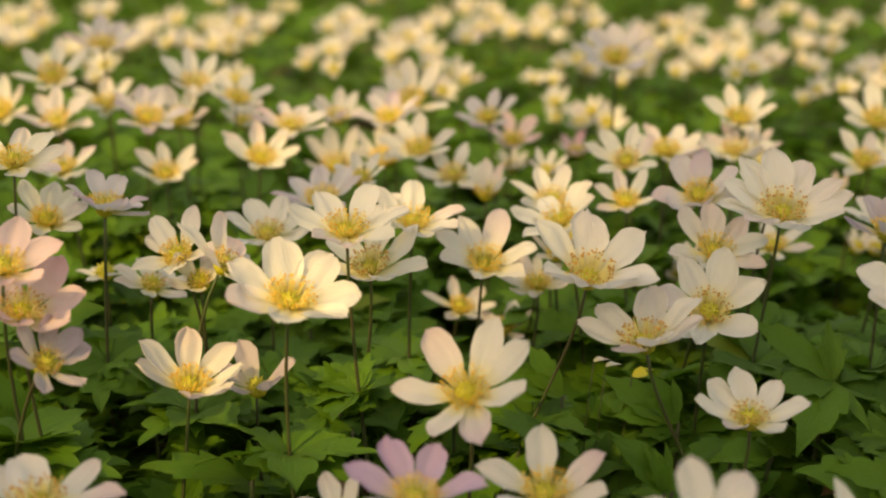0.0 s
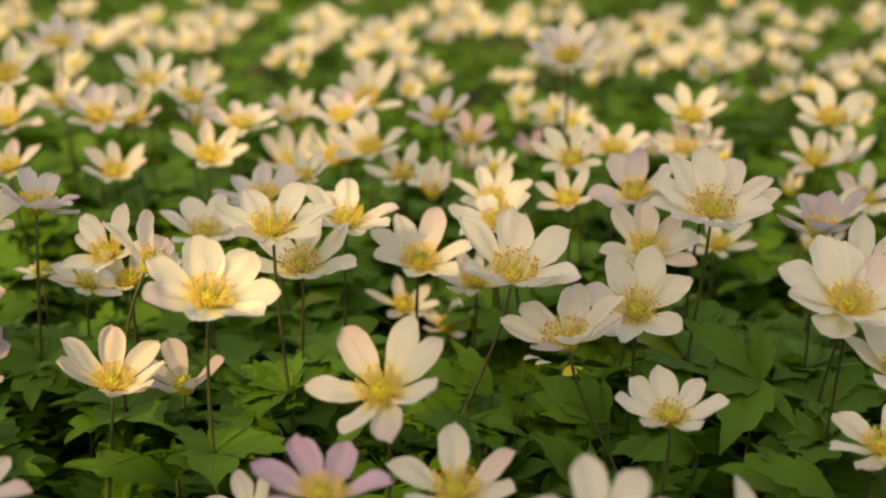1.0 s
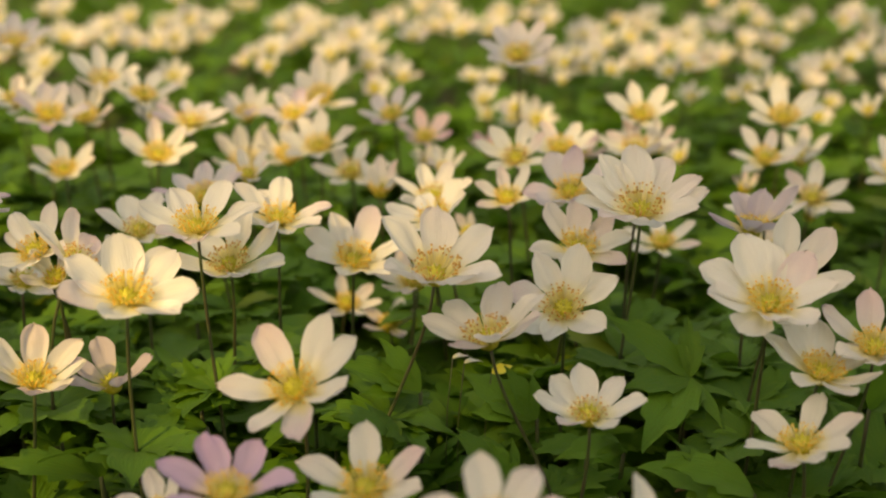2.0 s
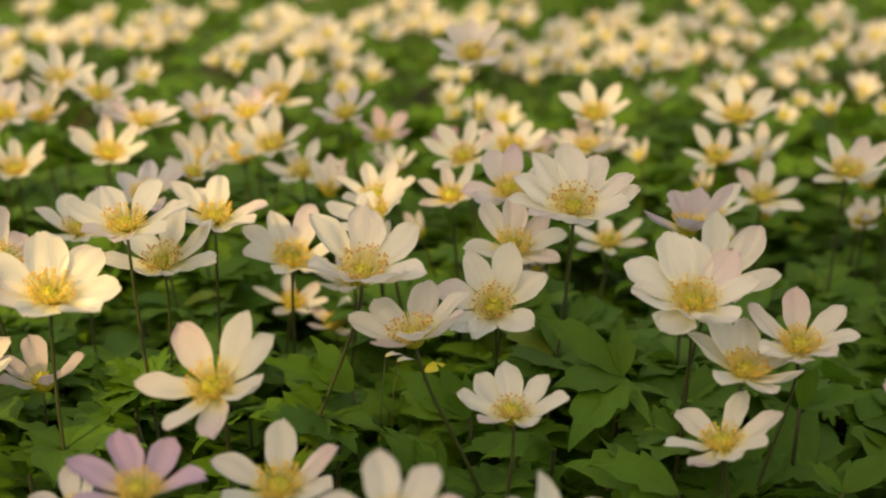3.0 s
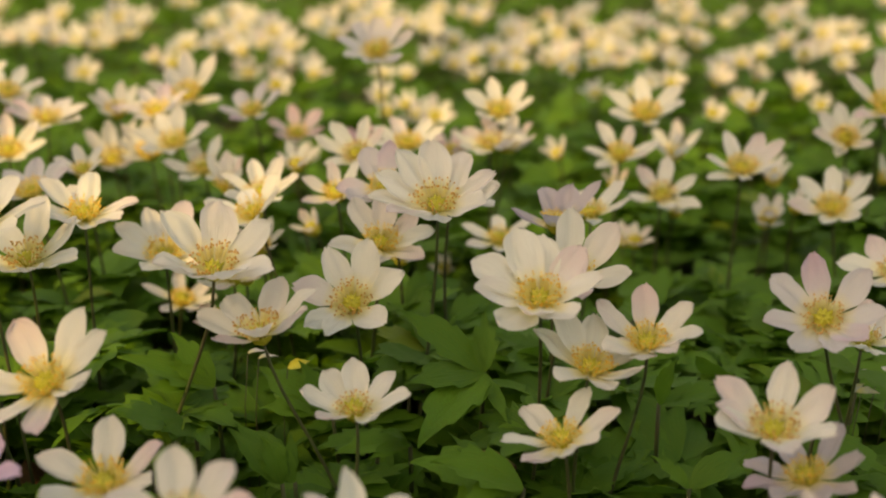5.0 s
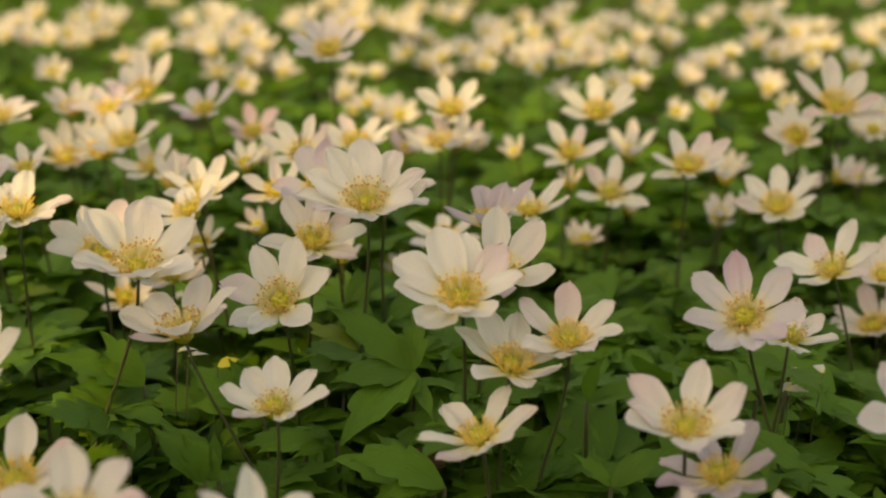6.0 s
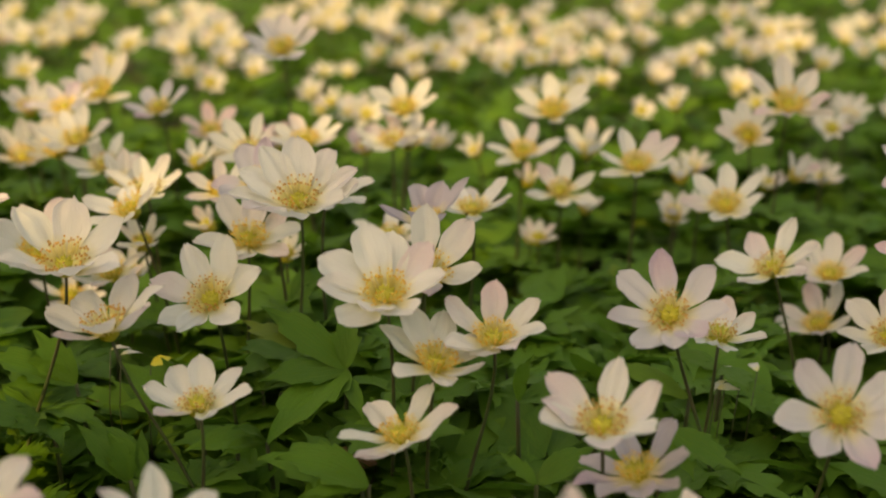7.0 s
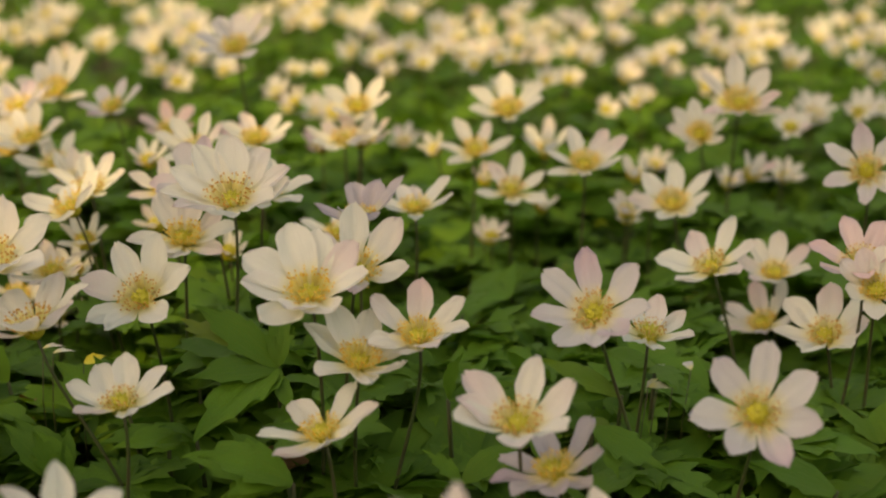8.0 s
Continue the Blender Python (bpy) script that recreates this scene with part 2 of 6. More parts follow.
def blade(rng, rows, cols, wide, teeth):
    """A pointed oval blade of length 1 along x, toothed along its outer part, folded a little on its midrib."""
    verts, uvs = [], []
    fold, droop, twist, seed = rng.uniform(0.05, 0.35), rng.uniform(0.02, 0.34), rng.uniform(-0.2, 0.2), rng.uniform(0, 90)
    bend = rng.uniform(-0.10, 0.10)
    for r in range(rows):
        u = r / (rows - 1)
        w = wide * max(0.03, math.sin(math.pi * min(1.0, u ** 0.80))) ** (0.85 if u < 0.45 else 1.3)
        saw = (-0.55, -0.1, 0.35, 0.7)[r % 4] * teeth if 0.28 < u < 0.96 else 0.0
        if r == rows - 1:
            w = wide * 0.03
        for c in range(cols):
            v = 2 * c / (cols - 1) - 1
            y = v * w * (1 + saw * abs(v)) + bend * u * u
            x = u + 0.13 * saw * v * v + 0.05 * w * abs(v)
            z = fold * abs(v) * w - droop * u * u + twist * v * w * u + 0.05 * noise.noise((u * 3 + seed, v * 1.5, 1.7)) * u
            z += 0.010 * math.cos(u * 20 - 5 * abs(v)) * abs(v)
            verts.append(Vector((x, y, z)))
            uvs.append((u, 0.5 + 0.5 * v))
    return verts, uvs, grid_faces(rows, cols)


def leaflet(rng, rows=14, cols=5, wide=0.27, teeth=0.16, lobes=2):
    """One leaflet: a main blade and the side lobes cut from it."""
    verts, uvs, faces = blade(rng, rows, cols, wide, teeth)
    for k in range(lobes):
        side = 1 if k == 0 else -1
        v, u, f = blade(rng, max(5, rows * 2 // 3), max(3, cols - 2), wide * 0.85, teeth)
        m = Matrix.Translation((0.10, 0, -0.012)) @ Matrix.Rotation(radians(side * rng.uniform(24, 36)), 4, "Z") @ Matrix.Rotation(radians(rng.uniform(-4, 8)), 4, "Y") @ Matrix.Scale(rng.uniform(0.55, 0.74), 4)
        s = len(verts)
        verts += [m @ p for p in v]
        uvs += u
        faces += [tuple(q + s for q in g) for g in f]
    return verts, uvs, faces


def leaf_arrays(rng, rows=17, cols=5, most=2):
    """A leaf of three leaflets on short stalks, about 2 across; the foot at the origin."""
    verts, uvs, faces = [], [], []
    for turn in (rng.uniform(-8, 8), 72 + rng.uniform(-14, 14), -72 + rng.uniform(-14, 14)):
        v, u, f = leaflet(rng, rows, cols, rng.uniform(0.22, 0.38), rng.uniform(0.12, 0.56), min(most, rng.choice((0, 1, 2, 2))))
        size = rng.uniform(0.85, 1.05)
        m = Matrix.Rotation(radians(turn), 4, "Z") @ Matrix.Translation((0.06, 0, 0)) @ Matrix.Rotation(radians(rng.uniform(-22, 4)), 4, "Y") @ Matrix.Rotation(radians(rng.uniform(-18, 18)), 4, "X")
        s = len(verts)
        verts += [m @ (p * size) for p in v]
        uvs += u
        faces += [tuple(q + s for q in g) for g in f]
    return verts, uvs, faces


rng = random.Random(11)
PETALS = {(tint, shape): [petal_mesh(rng, tint, shape) for _ in range(7)] for tint in PETAL for shape in ("broad", "finger", "star", "round")}
PETALS_FAR = {(tint, shape): [petal_mesh(rng, tint, shape, 9, 5) for _ in range(5)] for tint in ("white", "blush") for shape in ("star",)}
STAMENS = [stamens_mesh(rng) for _ in range(4)]
STAMENS_RIPE = [stamens_mesh(rng, 84, True) for _ in range(4)]
STAMENS_FAR = [stamens_mesh(rng, 44) for _ in range(3)]
PISTILS = [pistil_mesh(rng) for _ in range(2)]
LEAF_SHAPES = [leaf_arrays(rng) for _ in range(9)]
LEAVES = [mesh_of("leaf", v, f, [LEAF], u) for v, u, f in LEAF_SHAPES]
SINGLE = [leaflet(rng, 21, 5, rng.uniform(0.17, 0.28), rng.uniform(0.20, 0.70), (0, 1, 2, 2)[k % 4]) for k in range(10)]
LEAFLETS = [mesh_of("leaflet", v, f, [LEAF], u) for v, u, f in SINGLE]

FLOWERS, LEAF_SPOTS = [], []


def axis_of(lean, head):
    """The way a flower faces: lean from upright, head 0 towards the viewer's side, 90 to the right."""
    a, b = radians(lean), radians(head)
    return Vector((math.sin(a) * math.sin(b), -math.sin(a) * math.cos(b), math.cos(a)))


def head_matrix(place, n):
    e1 = Vector((1, 0, 0))
    e1 = (e1 - e1.dot(n) * n).normalized()
    e2 = n.cross(e1)
    return Matrix.Translation(place) @ Matrix((e1, e2, n)).transposed().to_4x4()


def whorl_leaf(rng, parent, foot, turn, size):
    m = Matrix.Translation(foot) @ Matrix.Rotation(turn, 4, "Z") @ Matrix.Rotation(radians(rng.uniform(-22, 8)), 4, "Y") @ Matrix.Scale(size, 4)
    return part("leaf", rng.choice(LEAVES), parent, m, "fresh green three-part toothed leaf")


def anemone(x, y, z, long, lean, head, petals, tint="white", label="", group="anemones in the near bank", leaves=3, foot=None, yellow=1.0, shape="broad", ripe=None):
    """One plant. (x, y, z): where the petals meet; long: petal length; petals: (turn, rise, share of long) each, or (count, rise, spin)."""
    rng = random.Random(int(1e5 * (x + 3 * y + 7 * z)))
    n = axis_of(lean, head)
    place = Vector((x, y, z))
    base = Vector((x - 0.22 * z * n.x + rng.uniform(-0.008, 0.008), y - 0.22 * z * n.y + rng.uniform(-0.002, 0.012), 0))
    if foot:
        base = Vector((*foot, 0))
    plant = new("anemone")
    plant.location = base
    if not label:
        label = {"white": "white wood anemone in open bloom with yellow stamens", "blush": "white wood anemone with pink-flushed petals and yellow stamens",
                 "pink": "pale pink wood anemone in open bloom with yellow stamens", "lilac": "lilac-pink wood anemone in open bloom among leaves", "pale": "white wood anemone with shade tinted into its pale lilac petals"}[tint]
    tagged(plant, label, "flower", group)
    # stem: upright at the foot, turning into the flower's axis
    top = place - base - n * 0.0014
    p1, p2 = Vector((rng.uniform(-0.006, 0.006), rng.uniform(-0.004, 0.004), top.z * 0.45)), top - (n + Vector((0, 0, 0.5))).normalized() * top.z * 0.30
    line = [(1 - t) ** 3 * Vector((0, 0, -0.004)) + 3 * t * (1 - t) ** 2 * p1 + 3 * t * t * (1 - t) * p2 + t ** 3 * top for t in [i / 10 for i in range(11)]]
    v, f = tube(line, [0.00076 - 0.00024 * i / 10 for i in range(11)])
    part("stem", mesh_of("stem", v, f, [STEM]), plant, None, "thin reddish-green stem")
    hd = part("flower_head", rng.choice(PISTILS), plant, head_matrix(place - base, n), "green pistil in the flower's heart")
    old = rng.random() < 0.4 if ripe is None else ripe
    part("stamen_tuft", rng.choice(STAMENS_FAR if y > 0.8 else STAMENS_RIPE if old else STAMENS), hd, Matrix.Scale((0.76 if shape == "finger" else 0.82) * yellow * long / 0.0185, 4), "pale stamens with orange-brown anthers" if old and y <= 0.8 else "ring of yellow stamens")
    if len(petals) == 3 and not isinstance(petals[0], tuple):
        count, rise, spin = petals
        petals = [(spin + 360 * k / count + rng.uniform(-9, 9), rise + rng.uniform(-8, 8) + (4 if k % 2 else -3), rng.uniform(0.92, 1.06)) for k in range(count)]
    for k, (turn, up, share) in enumerate(petals):
        m = Matrix.Rotation(radians(turn), 4, "Z") @ Matrix.Rotation(radians(-up), 4, "Y") @ Matrix.Rotation(radians(rng.uniform(-9, 9)), 4, "X") @ Matrix.Translation((0.0009, 0, 0.0002 * (k % 3)))
        s = long * share
        part("petal", rng.choice(PETALS_FAR[tint, shape] if y > 0.8 and (tint, shape) in PETALS_FAR else PETALS[tint, shape]), hd, m @ Matrix.Diagonal((s, long * rng.uniform(0.91, 1.08), long, 1)))
    # whorl of leaves part-way up the stem
    at = line[5] if z > 0.11 else line[4] if z > 0.085 else line[3]
    turn0 = rng.uniform(0, 6.28)
    for k in range(leaves):
        whorl_leaf(rng, plant, at, turn0 + k * 2.094 + rng.uniform(-0.3, 0.3), rng.uniform(0.020, 0.029))
    FLOWERS.append((x, y, z))
    LEAF_SPOTS.extend((x, y - k, z + 0.3 * k + 0.008) for k in (0.02, 0.045, 0.07) if z + 0.3 * k < 0.10)
    return plant


# ---- the ground ----
xs = sorted({round(s * v, 4) for v in [0, 0.1, 0.2, 0.3, 0.4, 0.5, 0.6, 0.8, 1, 1.3, 1.7, 2.2, 3, 5, 9, 20, 60, 200, 900] for s in (-1, 1)})
gv = [(a, b + 0.5, 0.003 * noise.noise((a * 9, b * 9, 0)) - 0.003 if max(abs(a), abs(b)) < 3 else -0.003) for b in xs for a in xs]
ground = tagged(new("ground", mesh_of("ground", gv, grid_faces(len(xs), len(xs)), [GROUND])), "dark woodland soil with moss and leaf litter", "ground", "", "structure")

# ---- the flowers of the near bank ----
BACK = "white wood anemone in bloom among green leaves"
anemone(0.0071, 0.3193, 0.0986, 0.0223, 36, -19, ((27, 25, 1.04), (58, 24, 1.08), (118, 26, 1.00), (180, 28, 1.00), (241, 29, 1.00), (284, 25, 1.00), (333, 32, 1.00)), "blush", shape="finger", ripe=False)
anemone(-0.0462, 0.3449, 0.1166, 0.0220, 23, 31, ((1, 27, 1.00), (55, 26, 1.00), (113, 32, 1.00), (169, 26, 1.00), (209, 24, 1.00), (269, 30, 1.00), (322, 30, 1.00)), "white", shape="round", foot=(-0.0452, 0.3509), ripe=False)
anemone(-0.0794, 0.3521, 0.0862, 0.0200, 19, 36, ((54, 34, 1.00), (110, 40, 1.00), (167, 35, 1.08), (195, 36, 1.00), (276, 36, 1.00), (318, 34, 1.00), (357, 40, 1.00)), "blush", shape="finger")
anemone(-0.1177, 0.3319, 0.1026, 0.0152, 47, 65, ((42, 28, 0.96), (68, 33, 1.00), (110, 28, 1.00), (173, 38, 1.00), (214, 30, 1.00), (271, 25, 1.00), (323, 35, 1.00)), "mauve", label="wood anemone with shade tinted into its lilac-grey petals", shape="finger")
anemone(-0.1258, 0.3423, 0.1140, 0.0205, 20, 35, ((10, 32, 1.00), (67, 36, 1.04), (136, 19, 0.96), (187, 30, 0.97), (238, 40, 1.00), (276, 32, 1.00), (328, 26, 1.00)), "pink", shape="round")
anemone(-0.1292, 0.3397, 0.1290, 0.0186, 21, 44, ((36, 26, 1.00), (95, 29, 1.00), (137, 17, 0.96), (192, 27, 0.97), (247, 34, 1.00), (283, 27, 1.00), (322, 27, 1.00)), "pink", shape="round")
anemone(-0.1443, 0.4262, 0.1192, 0.0164, 29, 32, ((10, 39, 1.00), (53, 33, 0.97), (97, 30, 1.00), (140, 35, 1.08), (200, 36, 1.00), (264, 33, 1.00), (332, 30, 1.00)), "white")
anemone(-0.1187, 0.4129, 0.1278, 0.0161, 6, 90, ((20, 24, 0.92), (82, 41, 1.01), (126, 39, 1.16), (190, 38, 0.96), (236, 35, 1.01), (268, 27, 0.98), (312, 29, 0.95), (340, 6, 1.05), (338, 21, 1.01)), "pale", label="half-open wood anemone seen from the side, lilac-grey petal backs", ripe=False, yellow=1.1)
anemone(-0.0722, 0.3785, 0.1177, 0.0174, 41, 87, ((7, 24, 0.97), (72, 14, 1.00), (90, 18, 1.00), (145, 37, 1.08), (178, 11, 1.16), (239, 24, 0.97), (301, 23, 1.00)), "blush")
anemone(-0.1094, 0.4340, 0.0920, 0.0147, 18, 51, ((21, 22, 0.97), (70, 6, 0.96), (121, 22, 0.97), (172, 23, 1.04), (201, 17, 1.00), (270, 21, 1.00), (332, 14, 1.00)), "white")
anemone(-0.0898, 0.3978, 0.1149, 0.0173, 33, -27, ((62, 32, 1.08), (121, 35, 1.04), (138, 16, 0.96), (209, 29, 0.97), (280, 35, 1.00), (344, 21, 1.00)), "white")
anemone(-0.0822, 0.3913, 0.1075, 0.0128, 23, 3, ((32, 33, 0.97), (75, 33, 1.04), (142, 37, 1.04), (208, 30, 1.00), (273, 34, 1.00), (349, 40, 1.00)), "white")
anemone(-0.0314, 0.3813, 0.1279, 0.0211, 15, 3, ((15, 24, 1.04), (62, 31, 1.00), (122, 22, 1.00), (169, 24, 1.00), (242, 31, 1.00), (281, 26, 1.00), (316, 25, 1.00)), "white", foot=(-0.0224, 0.3873))
anemone(-0.0253, 0.4032, 0.1082, 0.0221, 21, -6, ((31, 29, 1.04), (75, 42, 1.12), (131, 15, 0.96), (196, 29, 1.04), (264, 35, 1.00), (296, 33, 1.00), (342, 24, 1.00)), "white")
anemone(0.0151, 0.4357, 0.0997, 0.0214, 28, 10, ((6, 33, 1.00), (67, 39, 1.08), (117, 29, 1.00), (159, 33, 1.04), (201, 35, 1.00), (264, 37, 1.00), (321, 32, 1.00)), "white")
anemone(-0.0110, 0.4261, 0.1183, 0.0198, 17, 18, ((17, 23, 1.00), (92, 32, 1.00), (123, 14, 0.96), (156, 36, 1.08), (205, 28, 0.97), (253, 33, 1.00), (287, 26, 1.00), (326, 28, 1.00)), "white")
anemone(0.0462, 0.3687, 0.1161, 0.0243, 23, 16, ((39, 35, 1.00), (94, 39, 1.00), (141, 34, 1.08), (214, 38, 1.00), (252, 42, 1.00), (301, 43, 1.00), (334, 33, 1.00)), "blush", foot=(0.0164, 0.3747), ripe=True)
anemone(0.0372, 0.4520, 0.0858, 0.0173, 12, -24, ((59, 14, 1.00), (113, 28, 1.00), (157, 25, 0.97), (201, 34, 1.00), (228, 22, 1.00), (266, 22, 1.00), (337, 23, 1.00)), "white", shape="star")
anemone(0.0630, 0.3531, 0.1002, 0.0220, 15, -64, ((18, 29, 1.04), (64, 33, 1.00), (127, 27, 1.00), (168, 28, 1.00), (246, 30, 1.00), (286, 36, 1.00), (332, 31, 0.97)), "blush", foot=(0.0905, 0.3591), ripe=True)
anemone(0.0893, 0.3848, 0.0992, 0.0215, 39, -9, ((21, 36, 1.00), (65, 38, 1.08), (115, 35, 1.00), (167, 33, 1.00), (224, 34, 1.00), (249, 35, 1.00), (306, 35, 1.00)), "white")
anemone(0.0968, 0.4181, 0.1098, 0.0205, 24, 11, ((1, 27, 0.97), (42, 24, 0.96), (85, 31, 1.00), (125, 28, 1.00), (203, 22, 1.00), (246, 30, 1.00), (267, 30, 1.00), (320, 23, 1.00)), "white")
anemone(0.1173, 0.4066, 0.1273, 0.0241, 27, -4, ((57, 30, 0.96), (92, 38, 1.02), (129, 37, 1.02), (170, 33, 0.99), (190, 26, 1.02), (225, 34, 1.00), (267, 36, 1.00), (319, 36, 1.00), (350, 28, 1.03), (14, 33, 0.98)), "white", foot=(0.1073, 0.4126), ripe=True)
anemone(0.0930, 0.3369, 0.0818, 0.0181, 12, -28, ((45, 21, 1.00), (88, 32, 1.04), (128, 23, 1.00), (170, 26, 1.00), (232, 30, 1.00), (297, 27, 1.00), (352, 26, 1.00)), "white", shape="finger")
anemone(0.0278, 0.2964, 0.0786, 0.0199, 21, -10, ((14, 36, 1.00), (95, 30, 1.00), (162, 28, 1.04), (229, 32, 1.00), (274, 34, 1.00), (338, 29, 1.00)), "blush")
anemone(0.0450, 0.4855, 0.1108, 0.0190, 21, -4, ((66, 29, 1.00), (113, 26, 1.00), (169, 30, 1.04), (214, 30, 0.97), (260, 29, 1.00), (308, 30, 0.97), (357, 35, 1.00)), "white", shape="star")
anemone(0.0977, 0.4489, 0.1228, 0.0188, 35, -24, ((7, 38, 0.96), (77, 36, 1.00), (118, 31, 1.00), (181, 26, 1.00), (217, 34, 1.00), (268, 41, 1.00), (334, 21, 1.04)), "pale", shape="round")
anemone(-0.0668, 0.4467, 0.1077, 0.0185, 21, 5, ((27, 29, 0.97), (69, 34, 1.00), (119, 25, 1.00), (166, 28, 1.04), (243, 31, 1.00), (289, 30, 1.00), (346, 24, 1.00)), "white")
anemone(-0.0494, 0.4857, 0.1108, 0.0207, 18, -30, ((7, 34, 1.00), (51, 28, 0.97), (94, 26, 1.00), (140, 28, 0.97), (187, 29, 1.04), (221, 30, 1.00), (298, 18, 1.00)), "pale", shape="star")
anemone(0.0464, 0.4554, 0.1109, 0.0198, 27, -57, ((40, 28, 0.97), (106, 16, 0.96), (163, 31, 1.04), (220, 28, 0.97), (277, 23, 1.00), (334, 35, 1.00)), "white")
anemone(0.0756, 0.4860, 0.1107, 0.0162, 25, -13, ((45, 36, 1.04), (96, 27, 1.00), (175, 38, 1.00), (210, 23, 1.00), (265, 31, 1.00), (324, 34, 1.00)), "white", shape="star")
anemone(0.0816, 0.5270, 0.1183, 0.0177, 38, -20, ((20, 32, 0.97), (73, 30, 1.04), (129, 36, 1.08), (162, 30, 1.16), (222, 32, 0.97), (283, 39, 1.00), (327, 32, 1.00)), "white", shape="star")
anemone(0.1474, 0.6000, 0.1232, 0.0198, 29, -10, ((37, 30, 1.04), (96, 33, 1.00), (152, 26, 1.04), (233, 35, 1.00), (274, 28, 1.00), (351, 31, 1.00)), "white", shape="star")
anemone(0.0383, 0.6621, 0.0990, 0.0183, 30, 12, ((45, 36, 1.08), (105, 36, 1.00), (183, 36, 1.00), (227, 34, 0.97), (272, 34, 1.00), (350, 33, 1.00)), "pink", shape="finger")
anemone(0.0232, 0.6100, 0.1219, 0.0177, 27, -27, ((18, 27, 1.04), (69, 29, 1.00), (126, 18, 0.96), (192, 30, 1.00), (245, 28, 1.00), (305, 22, 1.00)), "pale", shape="finger")
anemone(-0.0862, 0.5633, 0.1109, 0.0203, 30, 23, ((0, 33, 1.00), (52, 32, 1.00), (108, 31, 1.00), (160, 28, 1.12), (190, 35, 1.00), (266, 35, 1.00), (308, 35, 1.00)), "white", shape="star")
anemone(-0.1324, 0.5680, 0.1023, 0.0195, 21, 3, ((40, 34, 1.04), (103, 30, 1.00), (157, 36, 1.00), (214, 37, 1.00), (262, 30, 1.00), (306, 27, 1.00), (352, 35, 1.00)), "white", shape="star")
anemone(-0.0574, 0.6378, 0.0895, 0.0233, 29, -3, ((7, 37, 1.00), (52, 38, 1.12), (103, 35, 1.04), (136, 31, 1.04), (214, 42, 1.00), (281, 34, 1.00), (324, 35, 0.97)), "blush", shape="star")
anemone(-0.0116, 0.5837, 0.1107, 0.0212, 25, -16, ((9, 33, 1.00), (86, 32, 1.00), (125, 29, 1.00), (170, 32, 1.00), (222, 30, 0.97), (275, 28, 1.00), (320, 27, 1.00)), "white", shape="star")
anemone(0.0051, 0.5672, 0.1020, 0.0194, 23, -11, ((4, 21, 1.00), (63, 29, 1.00), (123, 21, 1.00), (184, 23, 1.00), (242, 26, 1.00), (309, 21, 1.00)), "white", shape="star")
anemone(0.0864, 0.6112, 0.1518, 0.0214, 31, -13, ((7, 27, 1.00), (42, 31, 1.04), (88, 23, 1.00), (121, 26, 1.00), (173, 30, 1.00), (223, 32, 1.00), (264, 29, 0.97), (306, 25, 1.00)), "pale", label="tall white wood anemone standing above its neighbours", shape="finger")
anemone(-0.1491, 0.4130, 0.1439, 0.0178, 18, 36, ((23, 21, 1.04), (58, 30, 1.04), (93, 23, 1.00), (152, 17, 1.00), (194, 25, 0.97), (236, 25, 1.00), (290, 22, 1.00), (340, 17, 1.00)), "white")
anemone(0.1032, 0.5537, 0.1165, 0.0195, 17, -6, ((12, 26, 0.97), (57, 20, 1.00), (115, 23, 1.00), (160, 26, 0.97), (205, 26, 1.00), (272, 23, 1.00), (327, 27, 1.00)), "white", shape="star")
anemone(-0.0163, 0.6457, 0.1233, 0.0242, 33, -21, ((45, 31, 1.12), (92, 35, 1.08), (128, 21, 0.96), (160, 25, 0.96), (221, 27, 0.97), (283, 32, 1.00), (329, 17, 1.00)), "blush", shape="star")
anemone(-0.1079, 0.6297, 0.1273, 0.0197, 23, 28, ((17, 28, 1.04), (71, 28, 1.00), (130, 30, 1.00), (186, 30, 0.97), (242, 35, 1.00), (282, 24, 1.00), (329, 30, 0.97)), "white", shape="star")
anemone(-0.1455, 0.5926, 0.1244, 0.0215, 27, 28, ((14, 30, 0.97), (78, 31, 1.00), (113, 27, 1.00), (158, 30, 0.97), (203, 41, 1.00), (238, 27, 1.00), (279, 28, 1.00), (311, 32, 1.00)), "pale", shape="star")
anemone(-0.1370, 0.6245, 0.1173, 0.0211, 27, 14, ((69, 41, 1.04), (116, 40, 1.00), (176, 37, 0.97), (235, 46, 1.00), (305, 31, 1.00), (350, 43, 1.00)), "white", shape="star")
anemone(-0.1838, 0.6578, 0.1192, 0.0217, 19, -3, ((8, 27, 0.97), (51, 27, 1.00), (101, 27, 1.00), (153, 23, 1.00), (203, 27, 0.97), (253, 33, 1.00), (288, 21, 1.00), (324, 28, 1.00)), "white", shape="star")
anemone(-0.1994, 0.6216, 0.1405, 0.0220, 29, 5, ((35, 28, 1.04), (86, 32, 1.04), (146, 26, 1.00), (211, 31, 1.00), (264, 28, 0.97), (317, 25, 1.00)), "white", shape="star")
anemone(-0.1886, 0.6790, 0.1486, 0.0225, 19, 10, ((24, 26, 1.00), (71, 24, 1.00), (109, 34, 1.00), (138, 28, 1.00), (191, 28, 1.00), (257, 29, 1.00), (320, 28, 0.97)), "pale", shape="star")
anemone(-0.1322, 0.6455, 0.1321, 0.0228, 25, 20, ((10, 32, 0.97), (62, 30, 1.00), (109, 38, 1.04), (158, 32, 1.04), (233, 37, 1.00), (278, 27, 1.00), (318, 38, 1.00)), "white", shape="star")
anemone(-0.0746, 0.5884, 0.1216, 0.0212, 12, 23, ((26, 24, 0.97), (72, 19, 1.00), (113, 20, 1.00), (161, 24, 0.97), (208, 26, 1.00), (276, 15, 1.00), (340, 23, 1.00)), "pale", shape="star")
